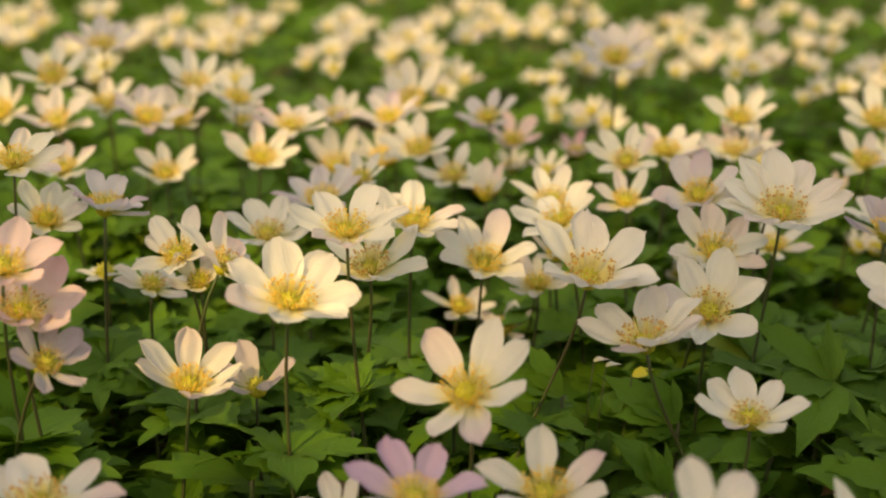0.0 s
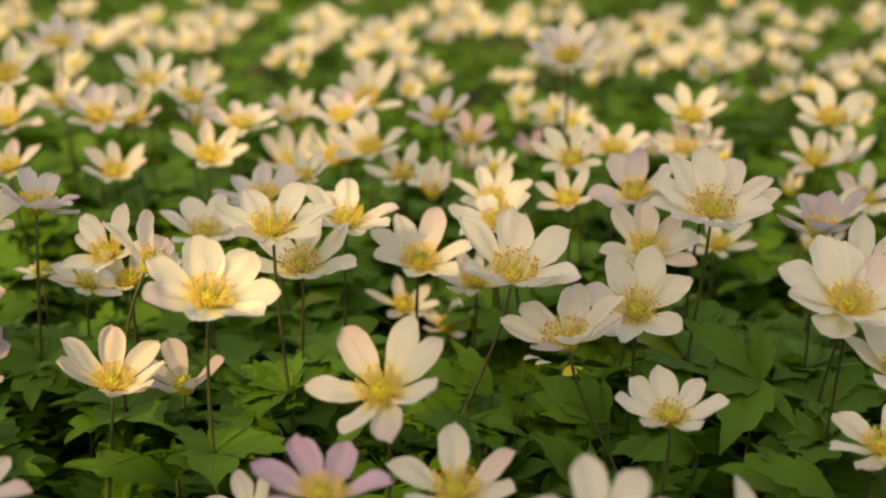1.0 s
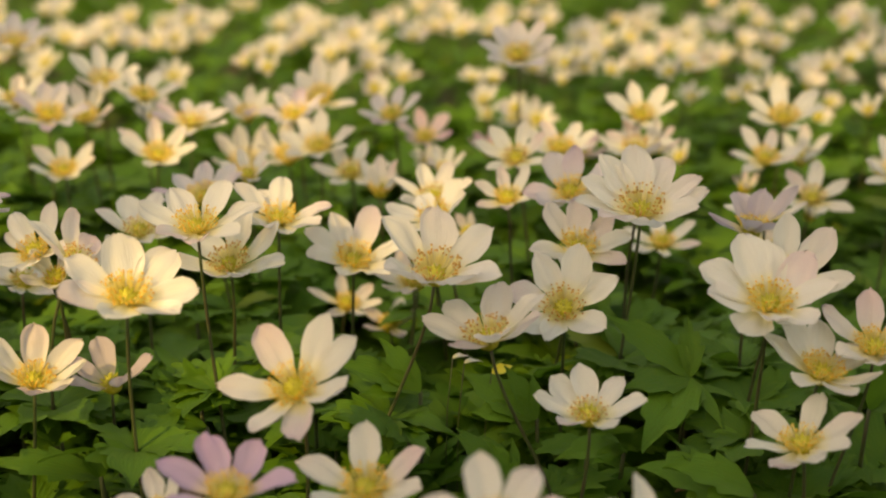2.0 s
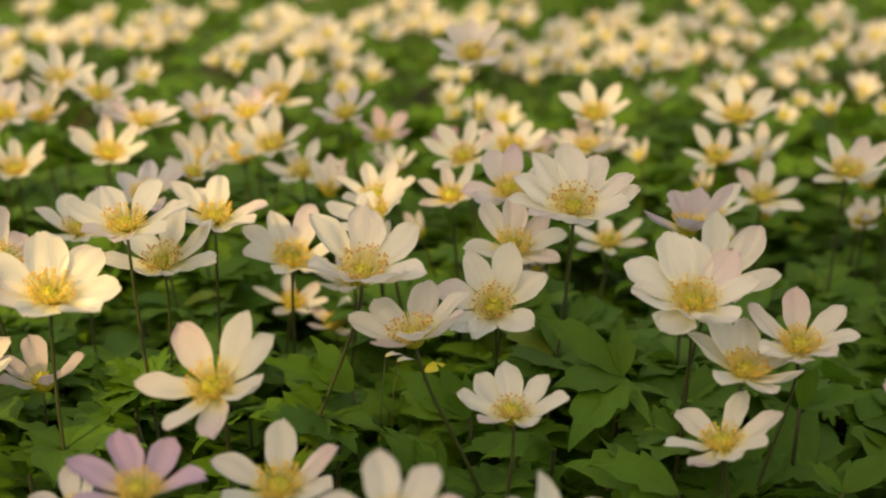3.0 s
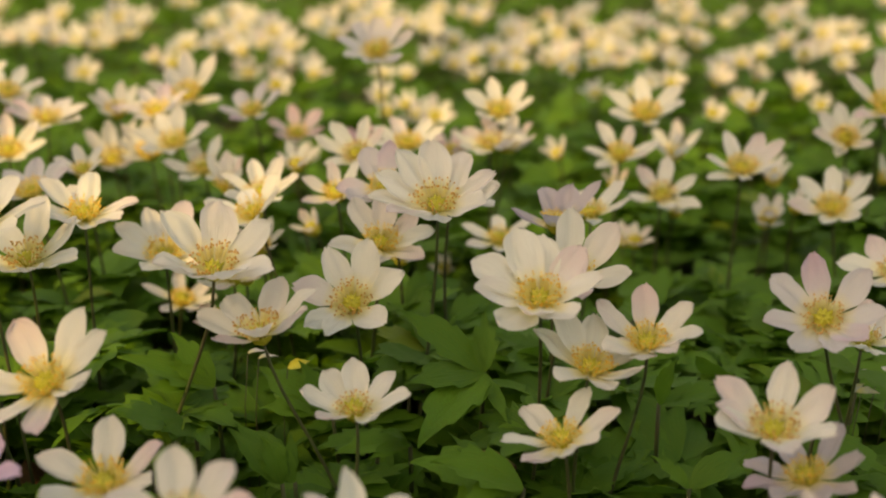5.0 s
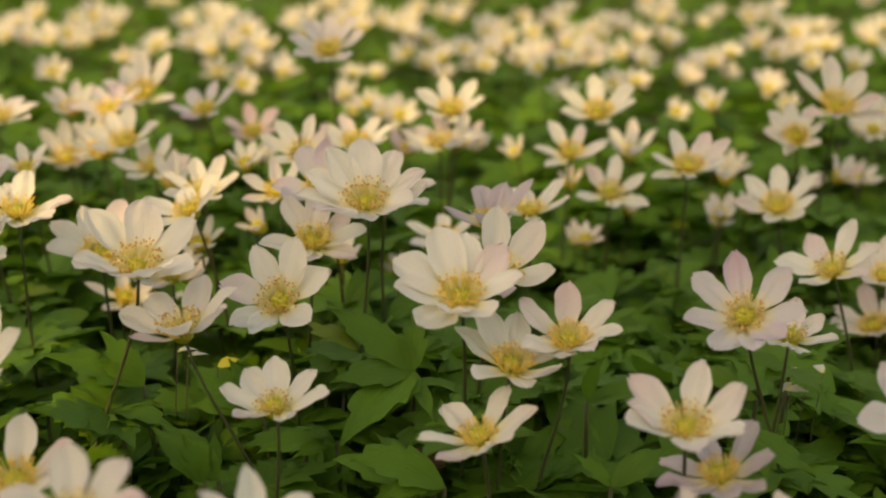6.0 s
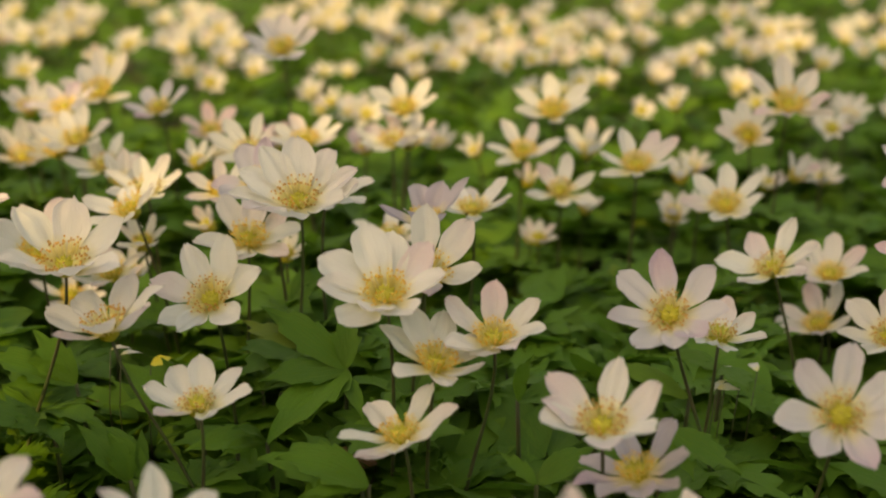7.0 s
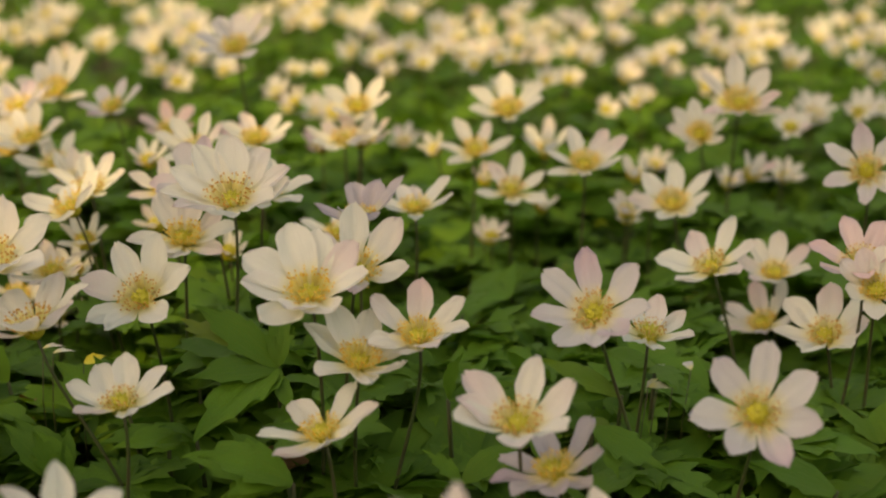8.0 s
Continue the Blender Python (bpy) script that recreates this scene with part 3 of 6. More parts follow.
anemone(-0.0268, 0.6185, 0.1194, 0.0207, 20, -19, ((27, 29, 0.97), (81, 25, 1.00), (127, 26, 1.00), (189, 29, 0.97), (252, 29, 1.00), (300, 22, 1.00), (332, 38, 1.00)), "pale", shape="star")
anemone(0.1420, 0.5804, 0.1109, 0.0203, 12, -15, ((40, 22, 1.00), (88, 20, 1.00), (130, 16, 1.00), (174, 23, 0.97), (218, 22, 1.00), (257, 18, 1.00), (302, 28, 1.00), (351, 23, 0.97)), "white", shape="star")
anemone(-0.1906, 0.5945, 0.1221, 0.0218, 25, -4, ((48, 32, 0.97), (98, 35, 1.00), (131, 27, 1.00), (194, 32, 0.97), (256, 41, 1.00), (292, 27, 1.00), (338, 21, 1.00), (357, 45, 1.00)), "pale", shape="star")
anemone(-0.2253, 0.6156, 0.1229, 0.0217, 34, -22, ((13, 37, 1.00), (79, 33, 1.00), (134, 21, 1.00), (175, 28, 0.97), (217, 28, 0.97), (258, 28, 0.97), (299, 27, 1.00), (336, 22, 1.00)), "white", shape="star")
anemone(-0.1661, 0.5196, 0.1161, 0.0183, 15, -13, ((46, 26, 0.97), (95, 21, 1.00), (133, 18, 1.00), (193, 26, 0.97), (254, 32, 1.00), (289, 20, 1.00), (321, 20, 1.00), (357, 33, 1.00)), "white", shape="star")
anemone(0.0393, 0.6851, 0.0787, 0.0134, 20, 0, (7, 42, 32), "blush", shape="star")
anemone(0.0745, 0.6681, 0.0908, 0.0152, 24, 0, (6, 42, 18), "pink", shape="star")
anemone(0.1005, 0.8701, 0.0675, 0.0210, 24, 0, (7, 42, 4), "white", shape="star")
anemone(-0.0579, 0.6538, 0.1127, 0.0189, 24, 0, (7, 42, 41), "blush", shape="star")
anemone(-0.1118, 0.6730, 0.1068, 0.0152, 24, 0, (7, 42, 27), "blush", shape="star")
anemone(0.0198, 0.5442, 0.0989, 0.0186, 10, 0, (5, 60, 13), "blush", shape="star")
anemone(-0.0348, 0.5081, 0.1147, 0.0141, 24, 0, (6, 42, 50), "white", shape="star")
anemone(0.0070, 0.4931, 0.0617, 0.0163, 24, 32, ((44, 21, 0.96), (109, 22, 0.96), (173, 18, 1.12), (248, 27, 1.00), (299, 33, 1.00), (352, 26, 0.97)), "white", leaves=0, shape="star")
anemone(-0.0624, 0.3769, 0.0750, 0.0170, 10, 40, ((44, 26, 0.98), (122, 35, 1.16), (176, 30, 0.97), (228, 29, 0.95), (302, 42, 1.00)), "mauve", label="half-closed ageing wood anemone low among the leaves, petals tinted for shade", leaves=0, yellow=0.55, ripe=True, shape="finger")
anemone(-0.1307, 0.4477, 0.0927, 0.0110, 2, 0, (6, 6, 8), "white", leaves=1, yellow=0.50, shape="star")
anemone(-0.0072, 0.2836, 0.0839, 0.0200, 11, 21, ((69, 20, 0.96), (120, 29, 1.00), (168, 28, 1.04), (231, 25, 1.00), (298, 28, 1.00), (0, 31, 1.00)), "lilac", shape="finger")
anemone(-0.1042, 0.2807, 0.0834, 0.0223, 6, -182, ((65, 16, 1.00), (116, 25, 1.00), (147, 19, 1.00), (216, 22, 0.97), (286, 14, 1.00), (358, 17, 1.00)), "blush")
anemone(0.0604, 0.2432, 0.0972, 0.0186, 15, -1, ((50, 30, 0.97), (108, 34, 1.01), (168, 25, 1.00), (215, 37, 0.97), (263, 37, 0.97), (311, 37, 0.97), (359, 29, 1.02)), "blush")
anemone(-0.0288, 0.2960, 0.0715, 0.0138, 23, -46, ((37, 41, 0.97), (96, 36, 1.00), (163, 33, 0.97), (222, 41, 0.97), (280, 41, 0.97), (339, 33, 1.00)), "white")
anemone(0.1493, 0.3536, 0.1116, 0.0219, 27, -12, ((43, 28, 1.00), (79, 24, 1.00), (106, 37, 1.12), (152, 29, 1.12), (183, 29, 1.00), (237, 22, 1.00), (259, 39, 1.00), (298, 33, 1.00), (353, 30, 1.00)), "white", label="large double white wood anemone with a full ring of petals", shape="round")
anemone(0.1614, 0.3779, 0.1106, 0.0219, 39, 15, ((44, 39, 1.08), (104, 39, 1.08), (165, 45, 1.00), (200, 31, 1.00), (264, 46, 1.00), (344, 42, 1.00)), "blush")
anemone(0.1643, 0.3456, 0.0918, 0.0202, 18, 26, ((32, 25, 1.00), (83, 29, 1.00), (125, 34, 1.08), (154, 26, 1.04), (226, 25, 1.00), (278, 29, 1.00), (316, 36, 1.00)), "white")
anemone(0.1828, 0.3520, 0.0975, 0.0193, 20, -19, ((29, 32, 1.00), (89, 37, 1.04), (145, 31, 1.08), (212, 34, 1.00), (257, 31, 1.00), (292, 36, 1.00), (339, 34, 1.00)), "blush", foot=(0.1713, 0.3580))
anemone(0.1549, 0.3262, 0.0771, 0.0194, 17, -66, ((57, 27, 1.00), (119, 21, 1.00), (194, 30, 1.00), (236, 22, 1.00), (271, 25, 1.00), (302, 28, 1.00), (356, 25, 1.00)), "white", shape="finger")
anemone(0.2110, 0.3070, 0.0893, 0.0209, 23, -14, ((13, 35, 1.00), (66, 38, 1.00), (135, 34, 1.04), (174, 43, 0.96), (191, 38, 1.00), (264, 39, 1.00), (318, 41, 1.00)), "white")
anemone(0.2781, 0.3113, 0.0913, 0.0204, 47, -15, ((21, 30, 1.00), (75, 30, 1.04), (124, 35, 1.00), (181, 27, 1.00), (239, 37, 1.00), (288, 29, 1.00), (336, 34, 1.00)), "pale", label="large wood anemone with pale lilac petals facing outward", shape="finger")
anemone(0.2375, 0.3536, 0.1052, 0.0215, 42, -25, ((31, 35, 1.00), (92, 35, 1.00), (140, 37, 1.00), (190, 37, 1.00), (236, 32, 1.00), (276, 39, 1.00), (300, 39, 1.00), (342, 33, 1.00)), "pale", label="wood anemone with pink-tipped pale petals", shape="finger", foot=(0.2637, 0.3596))
anemone(0.2580, 0.3749, 0.0899, 0.0168, 6, 31, ((35, 19, 1.00), (69, 33, 1.00), (100, 9, 1.00), (165, 23, 0.97), (231, 20, 1.00), (266, 18, 1.00), (317, 27, 1.00)), "white")
anemone(0.2938, 0.4435, 0.0907, 0.0213, 28, -63, ((43, 34, 1.04), (101, 22, 1.00), (157, 30, 1.04), (230, 31, 1.00), (292, 23, 1.00), (346, 27, 1.00)), "white", shape="finger")
anemone(0.3286, 0.4821, 0.0750, 0.0182, 24, -20, ((21, 34, 1.04), (71, 38, 1.08), (110, 28, 1.00), (166, 34, 1.00), (216, 33, 1.00), (257, 36, 1.00), (329, 39, 1.00)), "blush", shape="finger")
anemone(0.3252, 0.4782, 0.0543, 0.0194, 30, -61, ((31, 31, 1.08), (75, 36, 1.04), (128, 26, 1.00), (169, 31, 0.97), (210, 37, 1.00), (267, 34, 1.00), (310, 28, 1.00)), "blush", shape="finger")
anemone(0.3312, 0.4172, 0.0727, 0.0208, 30, -44, ((8, 39, 1.00), (65, 36, 1.00), (121, 34, 1.00), (186, 38, 1.00), (230, 37, 1.00), (288, 35, 1.00), (332, 35, 1.00)), "white", shape="finger")
anemone(0.3356, 0.4016, 0.1060, 0.0182, 29, -45, ((43, 27, 1.00), (90, 37, 1.04), (151, 31, 1.04), (210, 35, 1.00), (264, 35, 1.00), (325, 39, 1.00)), "pink")
anemone(0.3371, 0.3897, 0.1002, 0.0164, 41, -19, ((5, 41, 0.98), (66, 39, 0.97), (102, 42, 0.97), (138, 36, 1.01), (196, 42, 0.97), (253, 33, 1.01), (309, 42, 0.97)), "white")
anemone(0.2219, 0.3069, 0.0751, 0.0187, 20, -80, ((34, 26, 1.04), (94, 13, 1.00), (141, 18, 1.00), (187, 23, 0.97), (232, 25, 1.00), (271, 19, 1.00), (298, 15, 1.00), (331, 24, 1.00)), "mauve", label="lilac wood anemone under a taller bloom, shade tinted into its petals", shape="finger")
anemone(0.3589, 0.4710, 0.1228, 0.0197, 60, -29, ((35, 33, 1.00), (91, 32, 1.00), (141, 30, 1.00), (202, 34, 1.00), (266, 38, 1.00), (321, 28, 1.00)), "pale", shape="star")
anemone(0.3320, 0.5769, 0.1292, 0.0242, 33, -7, ((48, 27, 0.96), (95, 37, 1.08), (144, 29, 1.08), (213, 26, 1.00), (258, 37, 1.00), (319, 24, 1.00), (333, 41, 1.00)), "blush", shape="star")
anemone(0.3155, 0.5817, 0.1138, 0.0187, 49, -22, ((43, 38, 0.97), (91, 37, 1.00), (132, 40, 1.04), (177, 38, 0.97), (222, 51, 1.00), (253, 40, 1.00), (311, 40, 1.00), (354, 45, 1.00)), "white", shape="star")
anemone(0.2926, 0.5217, 0.0943, 0.0212, 27, -32, ((18, 29, 1.08), (75, 33, 1.00), (122, 31, 1.00), (174, 30, 1.00), (253, 32, 1.00), (294, 25, 1.00), (329, 32, 1.00)), "white", shape="star")
anemone(0.2539, 0.5341, 0.1096, 0.0205, 28, -11, ((16, 28, 1.12), (53, 26, 1.00), (111, 33, 1.00), (181, 38, 1.00), (214, 22, 1.00), (261, 36, 1.00), (329, 36, 1.00)), "white", shape="star")
anemone(0.2222, 0.5548, 0.0924, 0.0192, 33, -7, ((11, 31, 1.00), (75, 30, 1.04), (121, 24, 0.96), (199, 25, 1.00), (273, 31, 1.00), (331, 16, 1.04)), "white", shape="star")
anemone(0.2060, 0.5820, 0.1053, 0.0195, 27, 1, ((6, 24, 1.04), (66, 21, 1.00), (127, 32, 1.04), (191, 26, 1.00), (230, 19, 1.00), (308, 37, 1.00)), "white", shape="star")
anemone(0.2237, 0.6171, 0.1181, 0.0231, 28, -15, ((35, 27, 1.04), (93, 32, 1.00), (154, 31, 1.04), (200, 30, 1.00), (271, 30, 1.00), (340, 34, 1.00)), "white", shape="star")
anemone(0.1441, 0.5081, 0.0846, 0.0166, 20, 1, ((24, 30, 1.08), (93, 10, 0.96), (165, 21, 1.08), (207, 14, 1.00), (263, 22, 1.00), (340, 17, 1.00)), "white", shape="star")
anemone(0.1788, 0.4734, 0.1056, 0.0177, 12, -29, ((30, 33, 1.12), (88, 11, 1.00), (118, 23, 1.00), (163, 26, 0.97), (208, 31, 1.00), (273, 19, 1.00), (349, 26, 1.00)), "white", shape="star")
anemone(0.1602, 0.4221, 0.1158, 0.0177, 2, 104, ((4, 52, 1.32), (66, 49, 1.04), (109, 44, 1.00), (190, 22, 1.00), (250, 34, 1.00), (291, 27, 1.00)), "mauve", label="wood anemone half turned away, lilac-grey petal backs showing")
anemone(0.1227, 0.4420, 0.1207, 0.0187, 22, 37, ((22, 28, 1.02), (90, 24, 0.96), (149, 35, 0.97), (207, 35, 0.97), (266, 22, 1.01), (323, 29, 1.00)), "white")
anemone(0.2463, 0.6563, 0.0879, 0.0210, 15, 0, (5, 50, 5), "white", shape="star")
anemone(-0.0299, 0.6083, 0.0998, 0.0217, 24, 0, (7, 42, 42), "white", shape="star")
anemone(0.0382, 0.4759, 0.0780, 0.0127, 24, 0, (7, 42, 28), "white", leaves=1, shape="star")
anemone(0.0458, 0.4701, 0.0931, 0.0125, 24, 0, (7, 42, 14), "white", shape="star")
anemone(0.1020, 0.4783, 0.0858, 0.0110, 24, 0, (7, 42, 0), "white", leaves=0, shape="star")
anemone(0.1244, 0.6479, 0.0926, 0.0147, 24, 0, (7, 42, 37), "pink", shape="star")
anemone(0.1499, 0.5899, 0.1081, 0.0191, 24, 0, (7, 42, 23), "white", shape="star")
anemone(0.0494, 0.5675, 0.1033, 0.0129, 24, 0, (6, 42, 9), "white", shape="star")
anemone(0.3591, 0.7003, 0.0590, 0.0126, 24, 0, (7, 42, 46), "white", shape="star")
anemone(0.2140, 0.5759, 0.0629, 0.0110, 24, 0, (7, 42, 32), "white", leaves=1, shape="star")
anemone(0.4010, 0.7305, 0.0550, 0.0143, 24, 0, (7, 42, 18), "white", shape="star")
anemone(0.2838, 0.5980, 0.0668, 0.0119, 24, 0, (7, 42, 4), "white", shape="star")
anemone(0.4336, 0.7913, 0.0822, 0.0178, 24, 0, (7, 42, 41), "white", shape="star")
anemone(0.4131, 0.7688, 0.0773, 0.0174, 24, 0, (7, 42, 27), "white", shape="star")
anemone(0.1644, 0.7858, 0.0644, 0.0153, 24, 0, (7, 42, 13), "white", shape="star")
anemone(0.2116, 0.5953, 0.0578, 0.0110, 24, 0, (7, 42, 50), "white", leaves=1, shape="star")
anemone(0.3209, 0.7326, 0.0617, 0.0143, 24, 0, (7, 42, 36), "white", shape="star")
anemone(0.4671, 0.7918, 0.0839, 0.0178, 24, 0, (7, 42, 22), "white", shape="star")
anemone(0.0989, 0.2541, 0.0852, 0.0190, 21, 76, ((53, 35, 0.97), (117, 39, 1.02), (179, 35, 1.00), (237, 42, 0.97), (296, 42, 0.97), (355, 42, 0.97)), "white")
anemone(0.1912, 0.2055, 0.1025, 0.0206, 15, 0, (7, 36, 90), "white", shape="star")
anemone(0.2322, 0.2598, 0.0750, 0.0216, 15, 0, (7, 36, 90), "white", shape="star")
anemone(0.0263, 0.4844, 0.0556, 0.0152, 16, -35, ((2, 32, 0.97), (66, 23, 0.99), (139, 21, 0.95), (219, 32, 0.97), (298, 14, 1.02)), "white", leaves=0, shape="star")
anemone(-0.3915, 1.4111, 0.0861, 0.0220, 41, 12, (8, 49, 35), "white", shape="star", label=BACK, group="anemones further back", leaves=1, yellow=0.95)
anemone(-0.2801, 1.0692, 0.1017, 0.0174, 34, 4, (7, 34, 23), "white", shape="star", label=BACK, group="anemones further back", leaves=1, yellow=0.95)
anemone(-0.3016, 1.2465, 0.0802, 0.0220, 23, -32, (6, 45, 5), "white", shape="star", label=BACK, group="anemones further back", leaves=1, yellow=0.95)
anemone(-0.3218, 1.3500, 0.0785, 0.0208, 25, -4, (7, 32, 8), "white", shape="star", label=BACK, group="anemones further back", leaves=1, yellow=0.95)
anemone(-0.2322, 1.1013, 0.0912, 0.0215, 36, 31, (8, 48, 27), "blush", shape="star", label=BACK, group="anemones further back", leaves=1, yellow=0.95)
anemone(-0.2000, 1.0748, 0.0949, 0.0214, 41, -18, (6, 49, 35), "white", shape="star", label=BACK, group="anemones further back", leaves=1, yellow=0.95)
anemone(-0.2257, 1.2889, 0.0819, 0.0208, 21, -31, (6, 36, 2), "white", shape="star", label=BACK, group="anemones further back", leaves=1, yellow=0.95)
anemone(-0.2131, 1.2315, 0.0735, 0.0220, 36, -26, (6, 47, 27), "white", shape="star", label=BACK, group="anemones further back", leaves=1, yellow=0.95)
anemone(-0.1653, 1.1673, 0.0996, 0.0220, 23, -38, (6, 46, 5), "white", shape="star", label=BACK, group="anemones further back", leaves=1, yellow=0.95)
anemone(-0.1641, 0.9573, 0.0864, 0.0161, 47, 12, (8, 36, 45), "white", shape="star", label=BACK, group="anemones further back", leaves=1, yellow=0.95)
anemone(-0.0936, 1.0157, 0.0995, 0.0164, 20, 5, (7, 30, 0), "white", shape="star", label=BACK, group="anemones further back", leaves=1, yellow=0.95)
anemone(-0.1165, 1.2439, 0.0909, 0.0191, 29, 0, (7, 32, 15), "white", shape="star", label=BACK, group="anemones further back", leaves=1, yellow=0.95)
anemone(-0.0807, 0.9038, 0.1021, 0.0128, 43, -19, (6, 37, 38), "white", shape="star", label=BACK, group="anemones further back", leaves=1, yellow=0.95)
anemone(-0.1084, 1.4205, 0.0766, 0.0205, 22, -12, (7, 39, 3), "white", shape="star", label=BACK, group="anemones further back", leaves=1, yellow=0.95)
anemone(-0.0919, 1.2251, 0.0786, 0.0203, 30, -24, (6, 38, 17), "white", shape="star", label=BACK, group="anemones further back", leaves=1, yellow=0.95)
anemone(-0.0391, 0.9762, 0.1002, 0.0195, 41, -30, (6, 49, 35), "white", shape="star", label=BACK, group="anemones further back", leaves=1, yellow=0.95)
anemone(-0.0461, 1.1256, 0.0948, 0.0184, 39, -24, (6, 37, 31), "white", shape="star", label=BACK, group="anemones further back", leaves=1, yellow=0.95)
anemone(-0.0352, 0.9678, 0.0839, 0.0162, 30, -6, (7, 38, 17), "white", shape="star", label=BACK, group="anemones further back", leaves=1, yellow=0.95)
anemone(-0.0314, 1.0852, 0.1019, 0.0198, 39, 14, (8, 40, 32), "white", shape="star", label=BACK, group="anemones further back", leaves=1, yellow=0.95)
anemone(0.0216, 1.1054, 0.0982, 0.0174, 34, 0, (7, 34, 23), "white", shape="star", label=BACK, group="anemones further back", leaves=1, yellow=0.95)
anemone(-0.0118, 1.0511, 0.0928, 0.0198, 32, -2, (7, 46, 19), "white", shape="star", label=BACK, group="anemones further back", leaves=1, yellow=0.95)
anemone(-0.0120, 0.9752, 0.0917, 0.0165, 48, 29, (8, 39, 46), "blush", shape="star", label=BACK, group="anemones further back", leaves=1, yellow=0.95)
anemone(-0.0012, 0.8713, 0.0916, 0.0142, 46, 30, (8, 30, 43), "blush", shape="star", label=BACK, group="anemones further back", leaves=1, yellow=0.95)
anemone(-0.0140, 1.3199, 0.0810, 0.0220, 46, -36, (6, 50, 42), "white", shape="star", label=BACK, group="anemones further back", leaves=1, yellow=0.95)
anemone(0.0506, 1.3570, 0.0950, 0.0193, 44, 13, (8, 41, 39), "white", shape="star", label=BACK, group="anemones further back", leaves=1, yellow=0.95)
anemone(0.0398, 1.2748, 0.0879, 0.0179, 43, 26, (8, 37, 38), "blush", shape="star", label=BACK, group="anemones further back", leaves=1, yellow=0.95)
anemone(0.0715, 0.9672, 0.0836, 0.0127, 20, 5, (7, 30, 0), "white", shape="star", label=BACK, group="anemones further back", leaves=1, yellow=0.95)
anemone(0.0776, 0.8246, 0.0912, 0.0141, 36, -14, (7, 48, 27), "white", shape="star", label=BACK, group="anemones further back", leaves=1, yellow=0.95)
anemone(0.0813, 0.8553, 0.0754, 0.0110, 39, -26, (6, 39, 31), "white", shape="star", label=BACK, group="anemones further back", leaves=1, yellow=0.95)
anemone(0.0898, 0.9839, 0.0801, 0.0115, 22, -12, (7, 39, 3), "white", shape="star", label=BACK, group="anemones further back", leaves=1, yellow=0.95)
anemone(0.0959, 0.7731, 0.0949, 0.0119, 40, -36, (6, 42, 32), "white", shape="star", label=BACK, group="anemones further back", leaves=1, yellow=0.95)
anemone(0.1135, 0.8348, 0.0758, 0.0164, 46, 8, (7, 33, 44), "white", shape="star", label=BACK, group="anemones further back", leaves=1, yellow=0.95)
anemone(0.1006, 1.3098, 0.0792, 0.0169, 44, -25, (6, 43, 40), "white", shape="star", label=BACK, group="anemones further back", leaves=1, yellow=0.95)
anemone(0.1133, 1.2094, 0.0837, 0.0165, 23, -8, (7, 46, 5), "white", shape="star", label=BACK, group="anemones further back", leaves=1, yellow=0.95)
anemone(0.1142, 1.0295, 0.0915, 0.0165, 42, -29, (6, 35, 37), "white", shape="star", label=BACK, group="anemones further back", leaves=1, yellow=0.95)
anemone(0.1282, 1.0835, 0.0734, 0.0170, 34, 24, (8, 33, 22), "blush", shape="star", label=BACK, group="anemones further back", leaves=1, yellow=0.95)
anemone(0.1539, 1.2636, 0.0929, 0.0195, 35, 12, (8, 41, 25), "white", shape="star", label=BACK, group="anemones further back", leaves=1, yellow=0.95)
anemone(0.1431, 0.9362, 0.1006, 0.0118, 48, -29, (6, 44, 47), "white", shape="star", label=BACK, group="anemones further back", leaves=1, yellow=0.95)
anemone(0.1459, 0.9835, 0.0784, 0.0134, 24, -25, (6, 48, 6), "white", shape="star", label=BACK, group="anemones further back", leaves=1, yellow=0.95)
anemone(0.1833, 1.1912, 0.0882, 0.0216, 48, 16, (8, 44, 47), "white", shape="star", label=BACK, group="anemones further back", leaves=1, yellow=0.95)
anemone(0.1870, 1.1069, 0.0794, 0.0195, 48, -24, (6, 42, 47), "white", shape="star", label=BACK, group="anemones further back", leaves=1, yellow=0.95)
anemone(0.1715, 1.1008, 0.0738, 0.0152, 42, 31, (8, 35, 37), "blush", shape="star", label=BACK, group="anemones further back", leaves=1, yellow=0.95)
anemone(0.2043, 1.1672, 0.0839, 0.0157, 29, -8, (7, 33, 15), "white", shape="star", label=BACK, group="anemones further back", leaves=1, yellow=0.95)
anemone(0.2314, 1.1911, 0.0881, 0.0166, 47, -18, (6, 36, 45), "white", shape="star", label=BACK, group="anemones further back", leaves=1, yellow=0.95)
anemone(0.2233, 1.0294, 0.0856, 0.0220, 28, -22, (6, 51, 14), "white", shape="star", label=BACK, group="anemones further back", leaves=1, yellow=0.95)
anemone(0.2106, 1.0336, 0.0819, 0.0166, 23, -30, (6, 45, 5), "white", shape="star", label=BACK, group="anemones further back", leaves=1, yellow=0.95)
anemone(0.2754, 1.3488, 0.0908, 0.0174, 23, 7, (7, 46, 5), "white", shape="star", label=BACK, group="anemones further back", leaves=1, yellow=0.95)
anemone(0.2884, 1.3035, 0.0731, 0.0152, 24, 1, (7, 31, 7), "white", shape="star", label=BACK, group="anemones further back", leaves=1, yellow=0.95)
anemone(0.2791, 1.1359, 0.0792, 0.0180, 44, -40, (6, 43, 40), "white", shape="star", label=BACK, group="anemones further back", leaves=1, yellow=0.95)
anemone(0.2330, 0.9151, 0.1018, 0.0111, 38, 2, (7, 34, 30), "white", shape="star", label=BACK, group="anemones further back", leaves=1, yellow=0.95)
